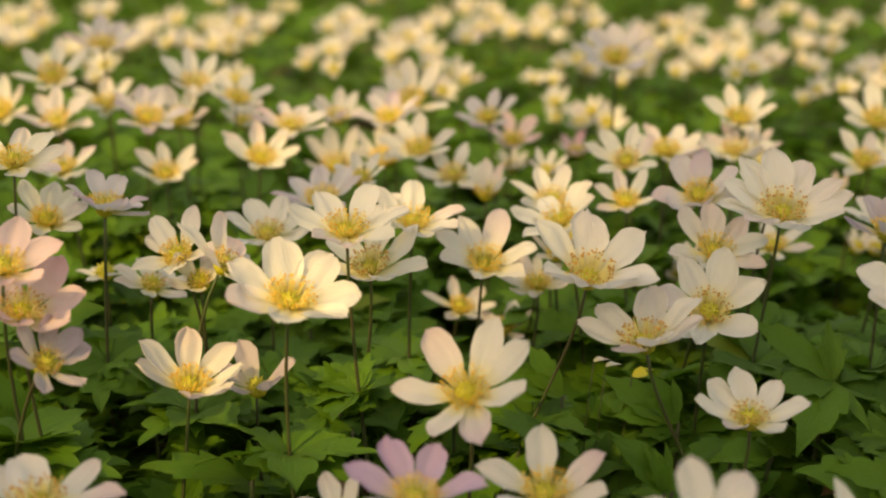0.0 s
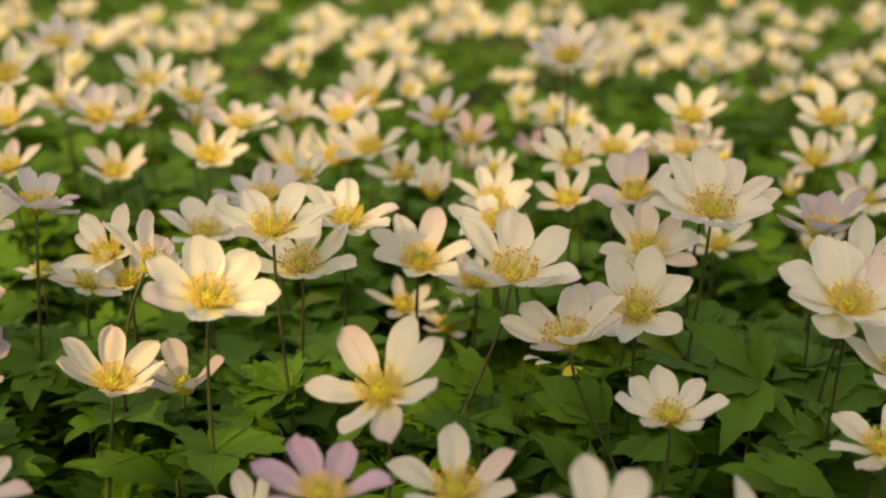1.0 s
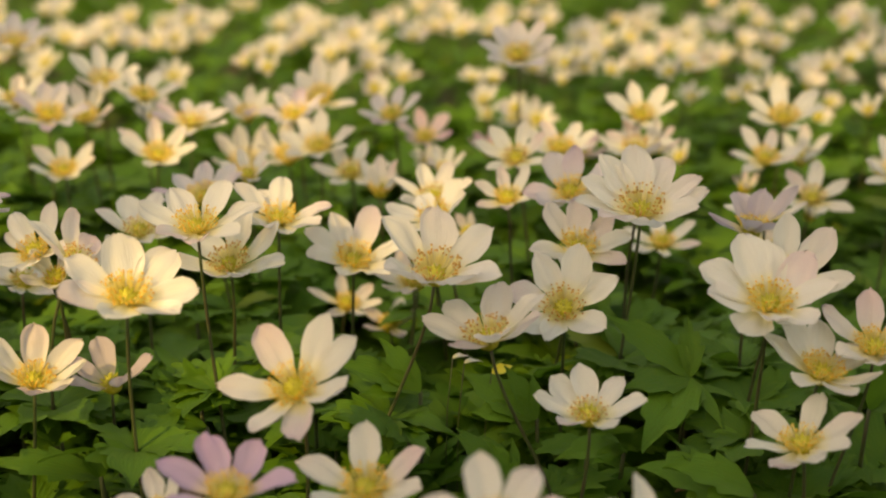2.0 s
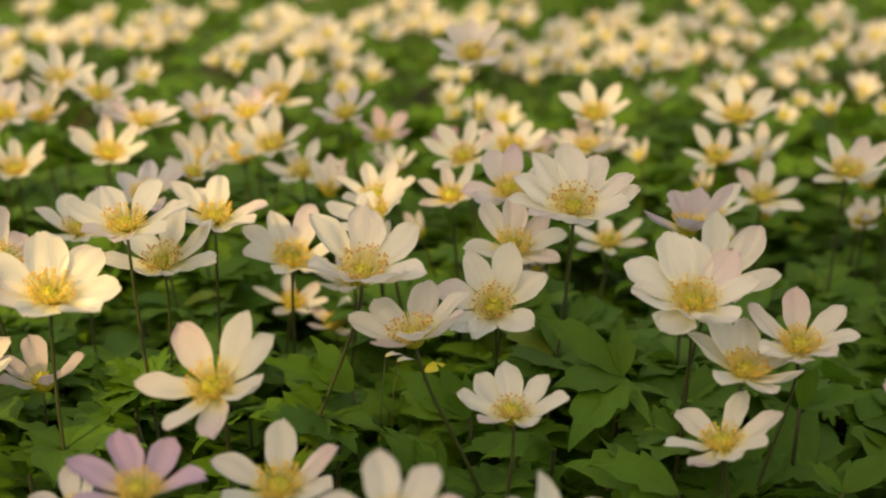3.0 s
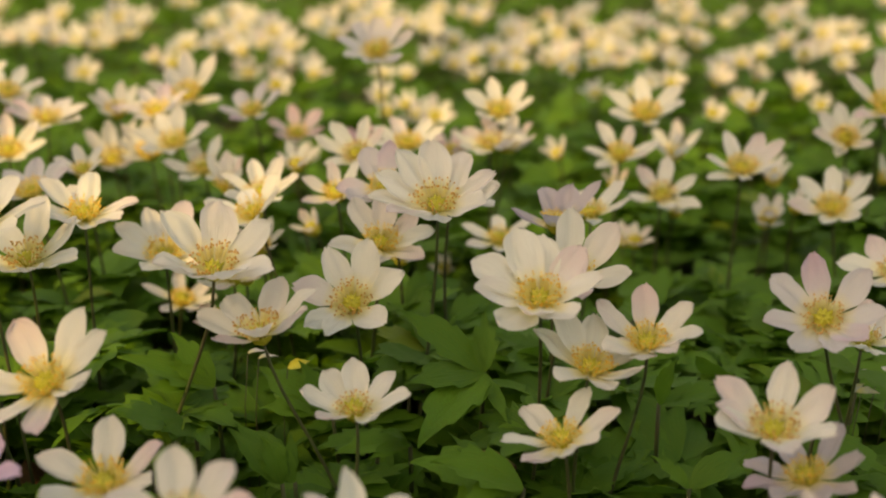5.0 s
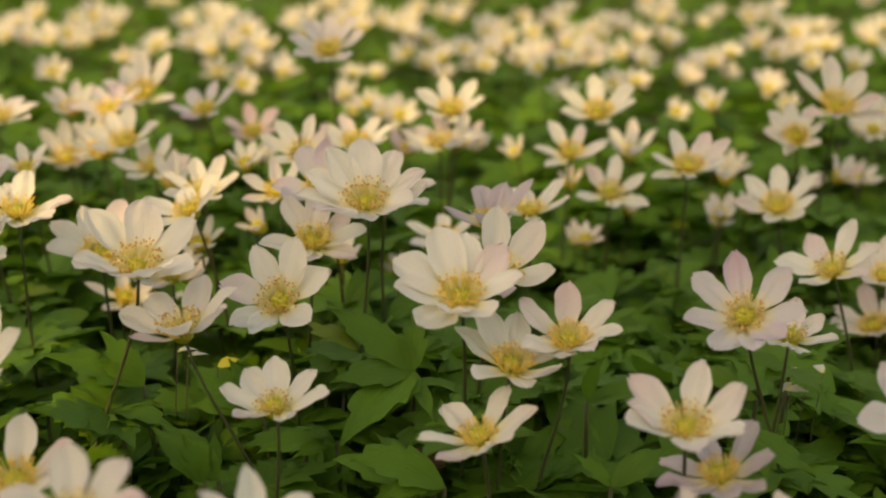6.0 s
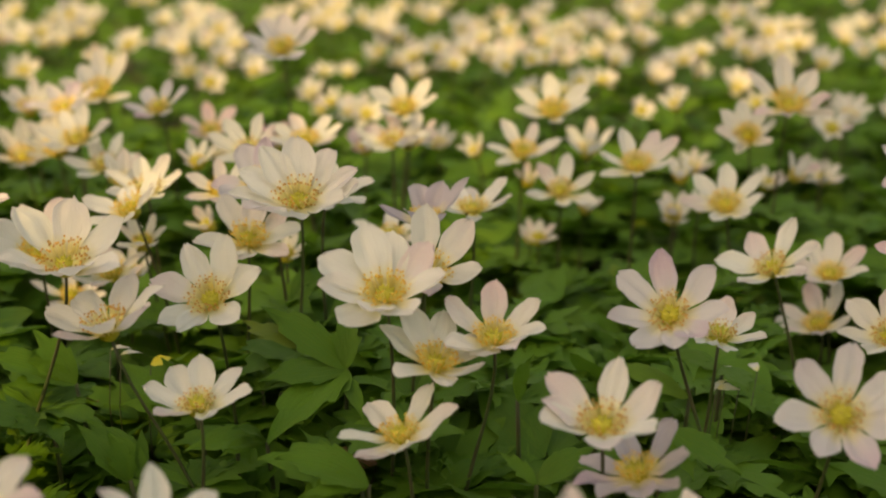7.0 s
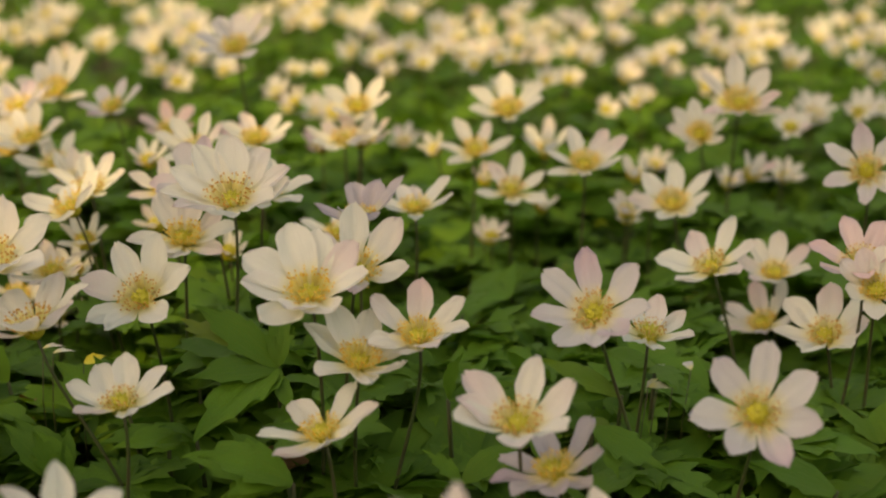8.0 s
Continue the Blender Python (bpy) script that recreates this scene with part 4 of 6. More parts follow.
anemone(0.3174, 1.2203, 0.0890, 0.0199, 23, 28, (8, 45, 5), "blush", shape="star", label=BACK, group="anemones further back", leaves=1, yellow=0.95)
anemone(0.3761, 1.4295, 0.0802, 0.0194, 23, 6, (7, 43, 4), "white", shape="star", label=BACK, group="anemones further back", leaves=1, yellow=0.95)
anemone(0.3152, 1.0936, 0.0948, 0.0165, 39, 32, (8, 40, 32), "blush", shape="star", label=BACK, group="anemones further back", leaves=1, yellow=0.95)
anemone(0.3087, 1.1291, 0.0736, 0.0204, 37, -19, (6, 50, 28), "white", shape="star", label=BACK, group="anemones further back", leaves=1, yellow=0.95)
anemone(0.2592, 0.9791, 0.0985, 0.0156, 41, 34, (8, 51, 35), "blush", shape="star", label=BACK, group="anemones further back", leaves=1, yellow=0.95)
anemone(0.2330, 0.8962, 0.0802, 0.0148, 24, -29, (6, 31, 7), "white", shape="star", label=BACK, group="anemones further back", leaves=1, yellow=0.95)
anemone(0.2620, 0.8504, 0.0951, 0.0133, 46, 9, (7, 50, 42), "white", shape="star", label=BACK, group="anemones further back", leaves=1, yellow=0.95)
anemone(0.2767, 0.8379, 0.0982, 0.0123, 34, 23, (8, 37, 24), "blush", shape="star", label=BACK, group="anemones further back", leaves=1, yellow=0.95)
anemone(0.3115, 1.0223, 0.0839, 0.0158, 31, 11, (7, 41, 18), "white", shape="star", label=BACK, group="anemones further back", leaves=1, yellow=0.95)
anemone(0.3473, 1.0952, 0.0890, 0.0174, 24, 10, (7, 51, 7), "white", shape="star", label=BACK, group="anemones further back", leaves=1, yellow=0.95)
anemone(0.3919, 1.2839, 0.0873, 0.0119, 24, -29, (6, 31, 7), "white", shape="star", label=BACK, group="anemones further back", leaves=1, yellow=0.95)
anemone(0.4278, 1.3495, 0.0768, 0.0162, 28, 9, (7, 46, 12), "white", shape="star", label=BACK, group="anemones further back", leaves=1, yellow=0.95)
anemone(0.4528, 1.3840, 0.0819, 0.0172, 22, -36, (6, 37, 2), "white", shape="star", label=BACK, group="anemones further back", leaves=1, yellow=0.95)
anemone(0.3302, 0.9340, 0.0838, 0.0162, 26, 30, (8, 40, 10), "blush", shape="star", label=BACK, group="anemones further back", leaves=1, yellow=0.95)
anemone(0.3090, 0.7347, 0.1002, 0.0136, 41, -32, (6, 49, 35), "white", shape="star", label=BACK, group="anemones further back", leaves=1, yellow=0.95)
anemone(0.3414, 0.9136, 0.0741, 0.0110, 48, 1, (7, 44, 47), "white", shape="star", label=BACK, group="anemones further back", leaves=1, yellow=0.95)
anemone(0.2980, 0.8005, 0.0844, 0.0110, 42, 16, (8, 35, 37), "white", shape="star", label=BACK, group="anemones further back", leaves=1, yellow=0.95)
anemone(0.4259, 1.0962, 0.0898, 0.0198, 46, -21, (6, 50, 42), "white", shape="star", label=BACK, group="anemones further back", leaves=1, yellow=0.95)
anemone(0.3710, 0.9664, 0.0998, 0.0125, 30, 1, (7, 39, 17), "white", shape="star", label=BACK, group="anemones further back", leaves=1, yellow=0.95)
anemone(0.4817, 1.1883, 0.0773, 0.0220, 41, 28, (8, 49, 35), "blush", shape="star", label=BACK, group="anemones further back", leaves=1, yellow=0.95)
anemone(0.4393, 1.0819, 0.0788, 0.0188, 36, 1, (7, 48, 27), "white", shape="star", label=BACK, group="anemones further back", leaves=1, yellow=0.95)
anemone(0.4565, 1.0920, 0.1005, 0.0170, 48, -6, (7, 42, 47), "white", shape="star", label=BACK, group="anemones further back", leaves=1, yellow=0.95)
anemone(0.3900, 0.9199, 0.0790, 0.0193, 41, -2, (7, 49, 35), "white", shape="star", label=BACK, group="anemones further back", leaves=1, yellow=0.95)
anemone(0.4834, 1.2601, 0.0879, 0.0153, 41, 12, (8, 49, 35), "white", shape="star", label=BACK, group="anemones further back", leaves=1, yellow=0.95)
anemone(0.5673, 1.5596, 0.0731, 0.0175, 23, 12, (8, 45, 5), "white", shape="star", label=BACK, group="anemones further back", leaves=1, yellow=0.95)
anemone(0.3949, 0.8778, 0.0758, 0.0110, 46, -22, (6, 33, 44), "white", shape="star", label=BACK, group="anemones further back", leaves=1, yellow=0.95)
anemone(0.4424, 0.9899, 0.0879, 0.0141, 42, 1, (7, 35, 37), "white", shape="star", label=BACK, group="anemones further back", leaves=1, yellow=0.95)
anemone(0.4901, 1.1169, 0.1013, 0.0149, 20, -40, (6, 30, 0), "white", shape="star", label=BACK, group="anemones further back", leaves=1, yellow=0.95)
anemone(0.2526, 0.8451, 0.0890, 0.0110, 22, -21, (6, 37, 2), "white", shape="star", label=BACK, group="anemones further back", leaves=1, yellow=0.95)
anemone(-0.3892, 1.1020, 0.0939, 0.0220, 24, 4, (7, 51, 7), "white", shape="star", label=BACK, group="anemones further back", leaves=1, yellow=0.95)
anemone(-0.4215, 1.2935, 0.0907, 0.0194, 34, 24, (8, 33, 22), "blush", shape="star", label=BACK, group="anemones further back", leaves=1, yellow=0.95)
anemone(-0.4092, 1.4366, 0.0904, 0.0180, 24, -29, (6, 31, 7), "white", shape="star", label=BACK, group="anemones further back", leaves=1, yellow=0.95)
anemone(-0.4429, 1.2578, 0.0967, 0.0219, 50, -5, (7, 50, 49), "white", shape="star", label=BACK, group="anemones further back", leaves=1, yellow=0.95)
anemone(-0.3222, 1.0499, 0.0939, 0.0168, 23, 12, (8, 45, 5), "white", shape="star", label=BACK, group="anemones further back", leaves=1, yellow=0.95)
anemone(0.4822, 1.0681, 0.0934, 0.0136, 38, -30, (6, 35, 30), "white", shape="star", label=BACK, group="anemones further back", leaves=1, yellow=0.95)
anemone(0.4477, 0.9023, 0.0987, 0.0180, 37, -4, (7, 50, 28), "white", shape="star", label=BACK, group="anemones further back", leaves=1, yellow=0.95)
anemone(0.5635, 1.2175, 0.0793, 0.0219, 37, -4, (7, 50, 28), "white", shape="star", label=BACK, group="anemones further back", leaves=1, yellow=0.95)
anemone(0.6195, 1.3200, 0.0754, 0.0209, 28, -37, (6, 51, 14), "white", shape="star", label=BACK, group="anemones further back", leaves=1, yellow=0.95)
anemone(0.5166, 1.0109, 0.0916, 0.0158, 37, -34, (6, 50, 28), "white", shape="star", label=BACK, group="anemones further back", leaves=1, yellow=0.95)
anemone(0.5033, 0.9130, 0.0964, 0.0151, 23, -30, (6, 45, 5), "white", shape="star", label=BACK, group="anemones further back", leaves=1, yellow=0.95)
anemone(0.5957, 1.1623, 0.0867, 0.0155, 46, -26, (6, 30, 43), "white", shape="star", label=BACK, group="anemones further back", leaves=1, yellow=0.95)
anemone(0.4506, 0.8558, 0.0771, 0.0131, 25, 24, (8, 35, 9), "blush", shape="star", label=BACK, group="anemones further back", leaves=1, yellow=0.95)
anemone(0.4462, 0.8286, 0.0738, 0.0118, 34, -8, (7, 34, 23), "white", shape="star", label=BACK, group="anemones further back", leaves=1, yellow=0.95)
anemone(0.3850, 0.6719, 0.0991, 0.0110, 46, -12, (7, 30, 43), "white", shape="star", label=BACK, group="anemones further back", leaves=1, yellow=0.95)
anemone(0.4563, 0.7714, 0.0885, 0.0120, 46, -7, (7, 33, 44), "white", shape="star", label=BACK, group="anemones further back", leaves=1, yellow=0.95)
anemone(0.6187, 1.2018, 0.0756, 0.0217, 33, 6, (7, 50, 21), "white", shape="star", label=BACK, group="anemones further back", leaves=1, yellow=0.95)
anemone(0.4800, 0.8018, 0.0850, 0.0117, 47, 28, (8, 36, 45), "blush", shape="star", label=BACK, group="anemones further back", leaves=1, yellow=0.95)
anemone(0.5445, 0.9883, 0.0777, 0.0134, 42, -14, (7, 35, 37), "white", shape="star", label=BACK, group="anemones further back", leaves=1, yellow=0.95)
anemone(-0.3796, 1.3324, 0.0974, 0.0144, 20, -40, (6, 30, 0), "blush", shape="star", label=BACK, group="anemones further back", leaves=1, yellow=0.95)
anemone(-0.3055, 1.2112, 0.0800, 0.0186, 41, -33, (7, 45, 23), "white", shape="star", label=BACK, group="anemones further back", leaves=1, yellow=0.95)
anemone(-0.3031, 1.2144, 0.0783, 0.0163, 28, -26, (8, 42, 46), "white", shape="star", label=BACK, group="anemones further back", leaves=1, yellow=0.95)
anemone(-0.2733, 1.2712, 0.0978, 0.0188, 49, -18, (6, 40, 19), "white", shape="star", label=BACK, group="anemones further back", leaves=1, yellow=0.95)
anemone(-0.2437, 1.0875, 0.0974, 0.0143, 36, -11, (7, 37, 42), "white", shape="star", label=BACK, group="anemones further back", leaves=1, yellow=0.95)
anemone(-0.1930, 1.1045, 0.0876, 0.0128, 23, -4, (8, 34, 15), "white", shape="star", label=BACK, group="anemones further back", leaves=1, yellow=0.95)
anemone(-0.1884, 1.0851, 0.0999, 0.0141, 44, 3, (6, 32, 38), "blush", shape="star", label=BACK, group="anemones further back", leaves=1, yellow=0.95)
anemone(-0.1916, 1.2082, 0.0829, 0.0180, 31, 10, (7, 47, 11), "white", shape="star", label=BACK, group="anemones further back", leaves=1, yellow=0.95)
anemone(-0.2022, 1.2191, 0.1012, 0.0196, 52, 18, (8, 44, 34), "white", shape="star", label=BACK, group="anemones further back", leaves=1, yellow=0.95)
anemone(-0.1253, 1.1254, 0.0796, 0.0143, 26, 32, (7, 39, 30), "white", shape="star", label=BACK, group="anemones further back", leaves=1, yellow=0.95)
anemone(-0.1067, 1.3095, 0.0932, 0.0184, 47, 39, (8, 37, 3), "white", shape="star", label=BACK, group="anemones further back", leaves=1, yellow=0.95)
anemone(-0.1075, 0.9645, 0.0964, 0.0121, 34, -34, (6, 34, 26), "blush", shape="star", label=BACK, group="anemones further back", leaves=1, yellow=0.95)
anemone(-0.0812, 1.3685, 0.0792, 0.0151, 21, -26, (7, 31, 49), "white", shape="star", label=BACK, group="anemones further back", leaves=1, yellow=0.95)
anemone(-0.0974, 1.1730, 0.0782, 0.0188, 42, -19, (8, 47, 22), "white", shape="star", label=BACK, group="anemones further back", leaves=1, yellow=0.95)
anemone(-0.0383, 1.0683, 0.0924, 0.0149, 29, -12, (6, 44, 45), "white", shape="star", label=BACK, group="anemones further back", leaves=1, yellow=0.95)
anemone(-0.0888, 1.2655, 0.0843, 0.0192, 50, -5, (7, 41, 18), "white", shape="star", label=BACK, group="anemones further back", leaves=1, yellow=0.95)
anemone(-0.0438, 1.1089, 0.0933, 0.0133, 24, 10, (6, 36, 14), "blush", shape="star", label=BACK, group="anemones further back", leaves=1, yellow=0.95)
anemone(0.0296, 1.3001, 0.0833, 0.0174, 45, 17, (7, 34, 37), "white", shape="star", label=BACK, group="anemones further back", leaves=1, yellow=0.95)
anemone(-0.0472, 1.2083, 0.0760, 0.0145, 32, 24, (8, 31, 10), "white", shape="star", label=BACK, group="anemones further back", leaves=1, yellow=0.95)
anemone(0.0069, 1.0088, 0.0828, 0.0171, 53, 31, (6, 46, 33), "white", shape="star", label=BACK, group="anemones further back", leaves=1, yellow=0.95)
anemone(0.0021, 1.3250, 0.0861, 0.0173, 27, -34, (8, 41, 29), "white", shape="star", label=BACK, group="anemones further back", leaves=1, yellow=0.95)
anemone(0.0274, 1.3484, 0.1027, 0.0192, 48, -27, (6, 38, 2), "blush", shape="star", label=BACK, group="anemones further back", leaves=1, yellow=0.95)
anemone(0.0665, 1.1905, 0.0937, 0.0153, 35, -20, (7, 36, 25), "white", shape="star", label=BACK, group="anemones further back", leaves=1, yellow=0.95)
anemone(0.0724, 1.3995, 0.0752, 0.0191, 46, 30, (8, 35, 36), "white", shape="star", label=BACK, group="anemones further back", leaves=1, yellow=0.95)
anemone(0.1283, 1.0610, 0.0995, 0.0131, 33, 38, (6, 33, 9), "white", shape="star", label=BACK, group="anemones further back", leaves=1, yellow=0.95)
anemone(0.1059, 1.0964, 0.0765, 0.0120, 20, -35, (7, 30, 32), "white", shape="star", label=BACK, group="anemones further back", leaves=1, yellow=0.95)
anemone(0.1462, 1.0563, 0.0847, 0.0166, 41, -28, (8, 46, 5), "white", shape="star", label=BACK, group="anemones further back", leaves=1, yellow=0.95)
anemone(0.1409, 1.3929, 0.0828, 0.0189, 28, -21, (6, 43, 28), "blush", shape="star", label=BACK, group="anemones further back", leaves=1, yellow=0.95)
anemone(0.1708, 1.0491, 0.0801, 0.0157, 49, -14, (7, 40, 1), "white", shape="star", label=BACK, group="anemones further back", leaves=1, yellow=0.95)
anemone(0.2007, 1.2172, 0.0893, 0.0143, 23, 1, (6, 35, 47), "white", shape="star", label=BACK, group="anemones further back", leaves=1, yellow=0.95)
anemone(0.1610, 1.0398, 0.0936, 0.0136, 44, 8, (7, 32, 20), "white", shape="star", label=BACK, group="anemones further back", leaves=1, yellow=0.95)
anemone(0.1749, 0.9143, 0.0981, 0.0110, 31, 15, (8, 30, 43), "white", shape="star", label=BACK, group="anemones further back", leaves=1, yellow=0.95)
anemone(0.1861, 1.1456, 0.0791, 0.0189, 53, 22, (6, 45, 16), "blush", shape="star", label=BACK, group="anemones further back", leaves=1, yellow=0.95)
anemone(0.2620, 1.3026, 0.0819, 0.0188, 40, 30, (7, 42, 39), "white", shape="star", label=BACK, group="anemones further back", leaves=1, yellow=0.95)
anemone(0.2031, 0.9929, 0.0942, 0.0128, 27, 37, (8, 40, 12), "white", shape="star", label=BACK, group="anemones further back", leaves=1, yellow=0.95)
anemone(0.2139, 0.8844, 0.1017, 0.0126, 48, -36, (6, 37, 35), "white", shape="star", label=BACK, group="anemones further back", leaves=1, yellow=0.95)
anemone(0.2691, 1.3975, 0.0781, 0.0177, 35, -29, (7, 35, 8), "white", shape="star", label=BACK, group="anemones further back", leaves=1, yellow=0.95)
anemone(0.2912, 1.2231, 0.0883, 0.0137, 22, -22, (8, 32, 31), "white", shape="star", label=BACK, group="anemones further back", leaves=1, yellow=0.95)
anemone(0.2601, 1.1534, 0.0820, 0.0185, 43, -14, (6, 47, 4), "blush", shape="star", label=BACK, group="anemones further back", leaves=1, yellow=0.95)
anemone(0.2746, 1.0707, 0.0757, 0.0153, 30, -7, (7, 45, 27), "white", shape="star", label=BACK, group="anemones further back", leaves=1, yellow=0.95)
anemone(0.3994, 1.4422, 0.0879, 0.0195, 38, 7, (6, 39, 23), "white", shape="star", label=BACK, group="anemones further back", leaves=1, yellow=0.95)
anemone(0.2453, 0.9491, 0.0970, 0.0116, 33, 29, (6, 32, 42), "blush", shape="star", label=BACK, group="anemones further back", leaves=1, yellow=0.95)
anemone(0.3517, 1.1799, 0.1028, 0.0136, 23, -8, (6, 34, 30), "blush", shape="star", label=BACK, group="anemones further back", leaves=1, yellow=0.95)
anemone(0.4544, 1.0349, 0.0942, 0.0163, 42, -23, (6, 46, 37), "white", shape="star", label=BACK, group="anemones further back", leaves=1, yellow=0.95)
anemone(-0.3653, 1.0954, 0.1036, 0.0157, 48, -31, (7, 38, 17), "white", shape="star", label=BACK, group="anemones further back", leaves=1, yellow=0.95)
anemone(-0.4969, 1.4611, 0.0776, 0.0185, 35, -24, (8, 35, 40), "white", shape="star", label=BACK, group="anemones further back", leaves=1, yellow=0.95)
anemone(-0.3505, 1.2941, 0.1019, 0.0146, 22, -17, (6, 33, 13), "white", shape="star", label=BACK, group="anemones further back", leaves=1, yellow=0.95)
anemone(-0.4512, 1.2388, 0.0904, 0.0157, 43, -10, (7, 30, 36), "white", shape="star", label=BACK, group="anemones further back", leaves=1, yellow=0.95)
anemone(-0.3197, 1.0933, 0.0940, 0.0156, 30, -2, (8, 45, 9), "white", shape="star", label=BACK, group="anemones further back", leaves=1, yellow=0.95)
anemone(0.5080, 1.2617, 0.0751, 0.0199, 51, 5, (6, 43, 32), "blush", shape="star", label=BACK, group="anemones further back", leaves=1, yellow=0.95)
anemone(0.5999, 1.2076, 0.0980, 0.0164, 46, 26, (6, 35, 1), "white", shape="star", label=BACK, group="anemones further back", leaves=1, yellow=0.95)
anemone(0.5497, 1.0619, 0.0925, 0.0163, 41, -32, (6, 45, 20), "blush", shape="star", label=BACK, group="anemones further back", leaves=1, yellow=0.95)
anemone(0.2886, 0.6038, 0.0872, 0.0133, 20, -40, (5, 58, 45), "white", label="half-closed white anemone bud among leaves", leaves=1, shape="star")
anemone(0.2809, 0.5797, 0.0749, 0.0134, 27, -17, (5, 58, 31), "blush", label="half-closed white anemone bud among leaves", leaves=1, shape="star")
anemone(0.2941, 0.5814, 0.0791, 0.0110, 34, 6, (5, 58, 17), "white", label="half-closed white anemone bud among leaves", leaves=1, shape="star")
anemone(0.3521, 0.6245, 0.0832, 0.0143, 41, 29, (5, 58, 3), "blush", label="half-closed white anemone bud among leaves", leaves=1, shape="star")
anemone(0.1859, 0.6872, 0.0823, 0.0131, 48, -28, (5, 58, 40), "white", label="half-closed white anemone bud among leaves", leaves=1, shape="star")
anemone(0.2130, 0.6426, 0.0755, 0.0110, 25, -5, (5, 58, 26), "blush", label="half-closed white anemone bud among leaves", leaves=1, shape="star")
anemone(0.2413, 0.6193, 0.0669, 0.0110, 32, 18, (5, 58, 12), "white", label="half-closed white anemone bud among leaves", leaves=1, shape="star")
anemone(0.0611, 0.5300, 0.0832, 0.0113, 39, -39, (5, 58, 49), "blush", label="half-closed white anemone bud among leaves", leaves=1, shape="star")
anemone(0.1202, 0.5919, 0.0442, 0.0111, 46, -16, (5, 58, 35), "white", label="half-closed white anemone bud among leaves", leaves=1, shape="star")

more = random.Random(31)
made = 0
while made < 55:
    x, y = more.uniform(-0.55, 0.75), more.uniform(0.86, 1.50)
    if abs(x - 0.1) > 0.12 + 0.42 * y or noise.noise((x * 4.0, y * 3.0, 8.0)) < more.uniform(-0.15, 0.25):
        continue
    anemone(x, y, more.uniform(0.075, 0.105), more.uniform(0.0115, 0.0175), more.randrange(18, 46), more.randrange(-40, 40), (more.choice((6, 7, 7, 8)), more.randrange(22, 44), more.randrange(60)), more.choice(("white", "white", "blush")),
            shape="star", label=BACK, group="anemones further back", leaves=1, yellow=0.95)
    made += 1

# ---- leaves of the near bank: each a stalk with three leaflets ----
def leaf_plant(x, y, z, size, turn, tip):
    rng = random.Random(int(1e5 * (x * 3 + y + z)))
    line = [Vector((0.010 * math.sin(i * 0.5) * math.cos(turn), 0.010 * math.sin(i * 0.5) * math.sin(turn), z * i / 4 - (0.004 if i == 0 else 0))) for i in range(5)]
    v, f = tube(line, [0.0009, 0.00085, 0.0008, 0.00075, 0.0007], 5)
    ob = new("anemone_leaf", mesh_of("anemone_leaf", v, f, [STEM]))
    ob.location = (x, y, 0)
    tagged(ob, "green three-part anemone leaf on a thin stalk", "leaf", "leaves under the anemones")
    for a in (0, 1.25, -1.25):
        m = Matrix.Translation(line[4]) @ Matrix.Rotation(turn + a + rng.uniform(-0.25, 0.25), 4, "Z") @ Matrix.Rotation(radians(rng.uniform(-30, 10) + tip), 4, "Y") @ Matrix.Rotation(radians(rng.uniform(-25, 25)), 4, "X")
        part("leaflet", rng.choice(LEAFLETS), ob, m @ Matrix.Scale(size * rng.uniform(0.85, 1.1), 4))
    return ob


def big_leaf(foot, tips, wide):
    """A large leaf: its leaflets run from the foot to the given tips."""
    rng = random.Random(int(1e6 * (foot[0] + foot[1])))
    foot = Vector(foot)
    base = Vector((foot.x + rng.uniform(-0.006, 0.006), foot.y + rng.uniform(0.004, 0.016), 0))
    line = [(base - Vector((0, 0, 0.004))).lerp(foot, t) - base + Vector((0, 0.004 * math.sin(t * 3), 0)) for t in (0, 0.25, 0.5, 0.75, 1)]
    v, f = tube(line, [0.0010, 0.00095, 0.0009, 0.0008, 0.0007], 6)
    ob = new("anemone_leaf", mesh_of("anemone_leaf", v, f, [STEM]))
    ob.location = base
    tagged(ob, "large green anemone leaf with pointed leaflets on a reddish stalk", "leaf", "large leaves among the anemones")
    for k, tip in enumerate(tips):
        d = Vector(tip)
        LEAF_SPOTS.extend(tuple(foot + d * t) for t in (0.0, 0.35, 0.7, 1.0))
        size = d.length
        x = d.normalized()
        y = Vector((0, -0.40, 1)).cross(x).normalized()
        m = Matrix((x, y, x.cross(y))).transposed().to_4x4()
        v, u, f = leaflet(rng, 17, 5, wide * rng.uniform(0.58, 0.76), rng.uniform(0.10, 0.40), rng.choice((0, 0, 1, 1, 2)))
        # level the droop so that the blade ends at its tip
        end = v[16 * 5 + 2]
        v = [p - Vector((0, 0, end.z * p.x)) for p in v]
        part("leaflet", mesh_of("leaflet", v, f, [LEAF], u), ob, Matrix.Translation(line[4]) @ m @ Matrix.Scale(size, 4))
    return ob


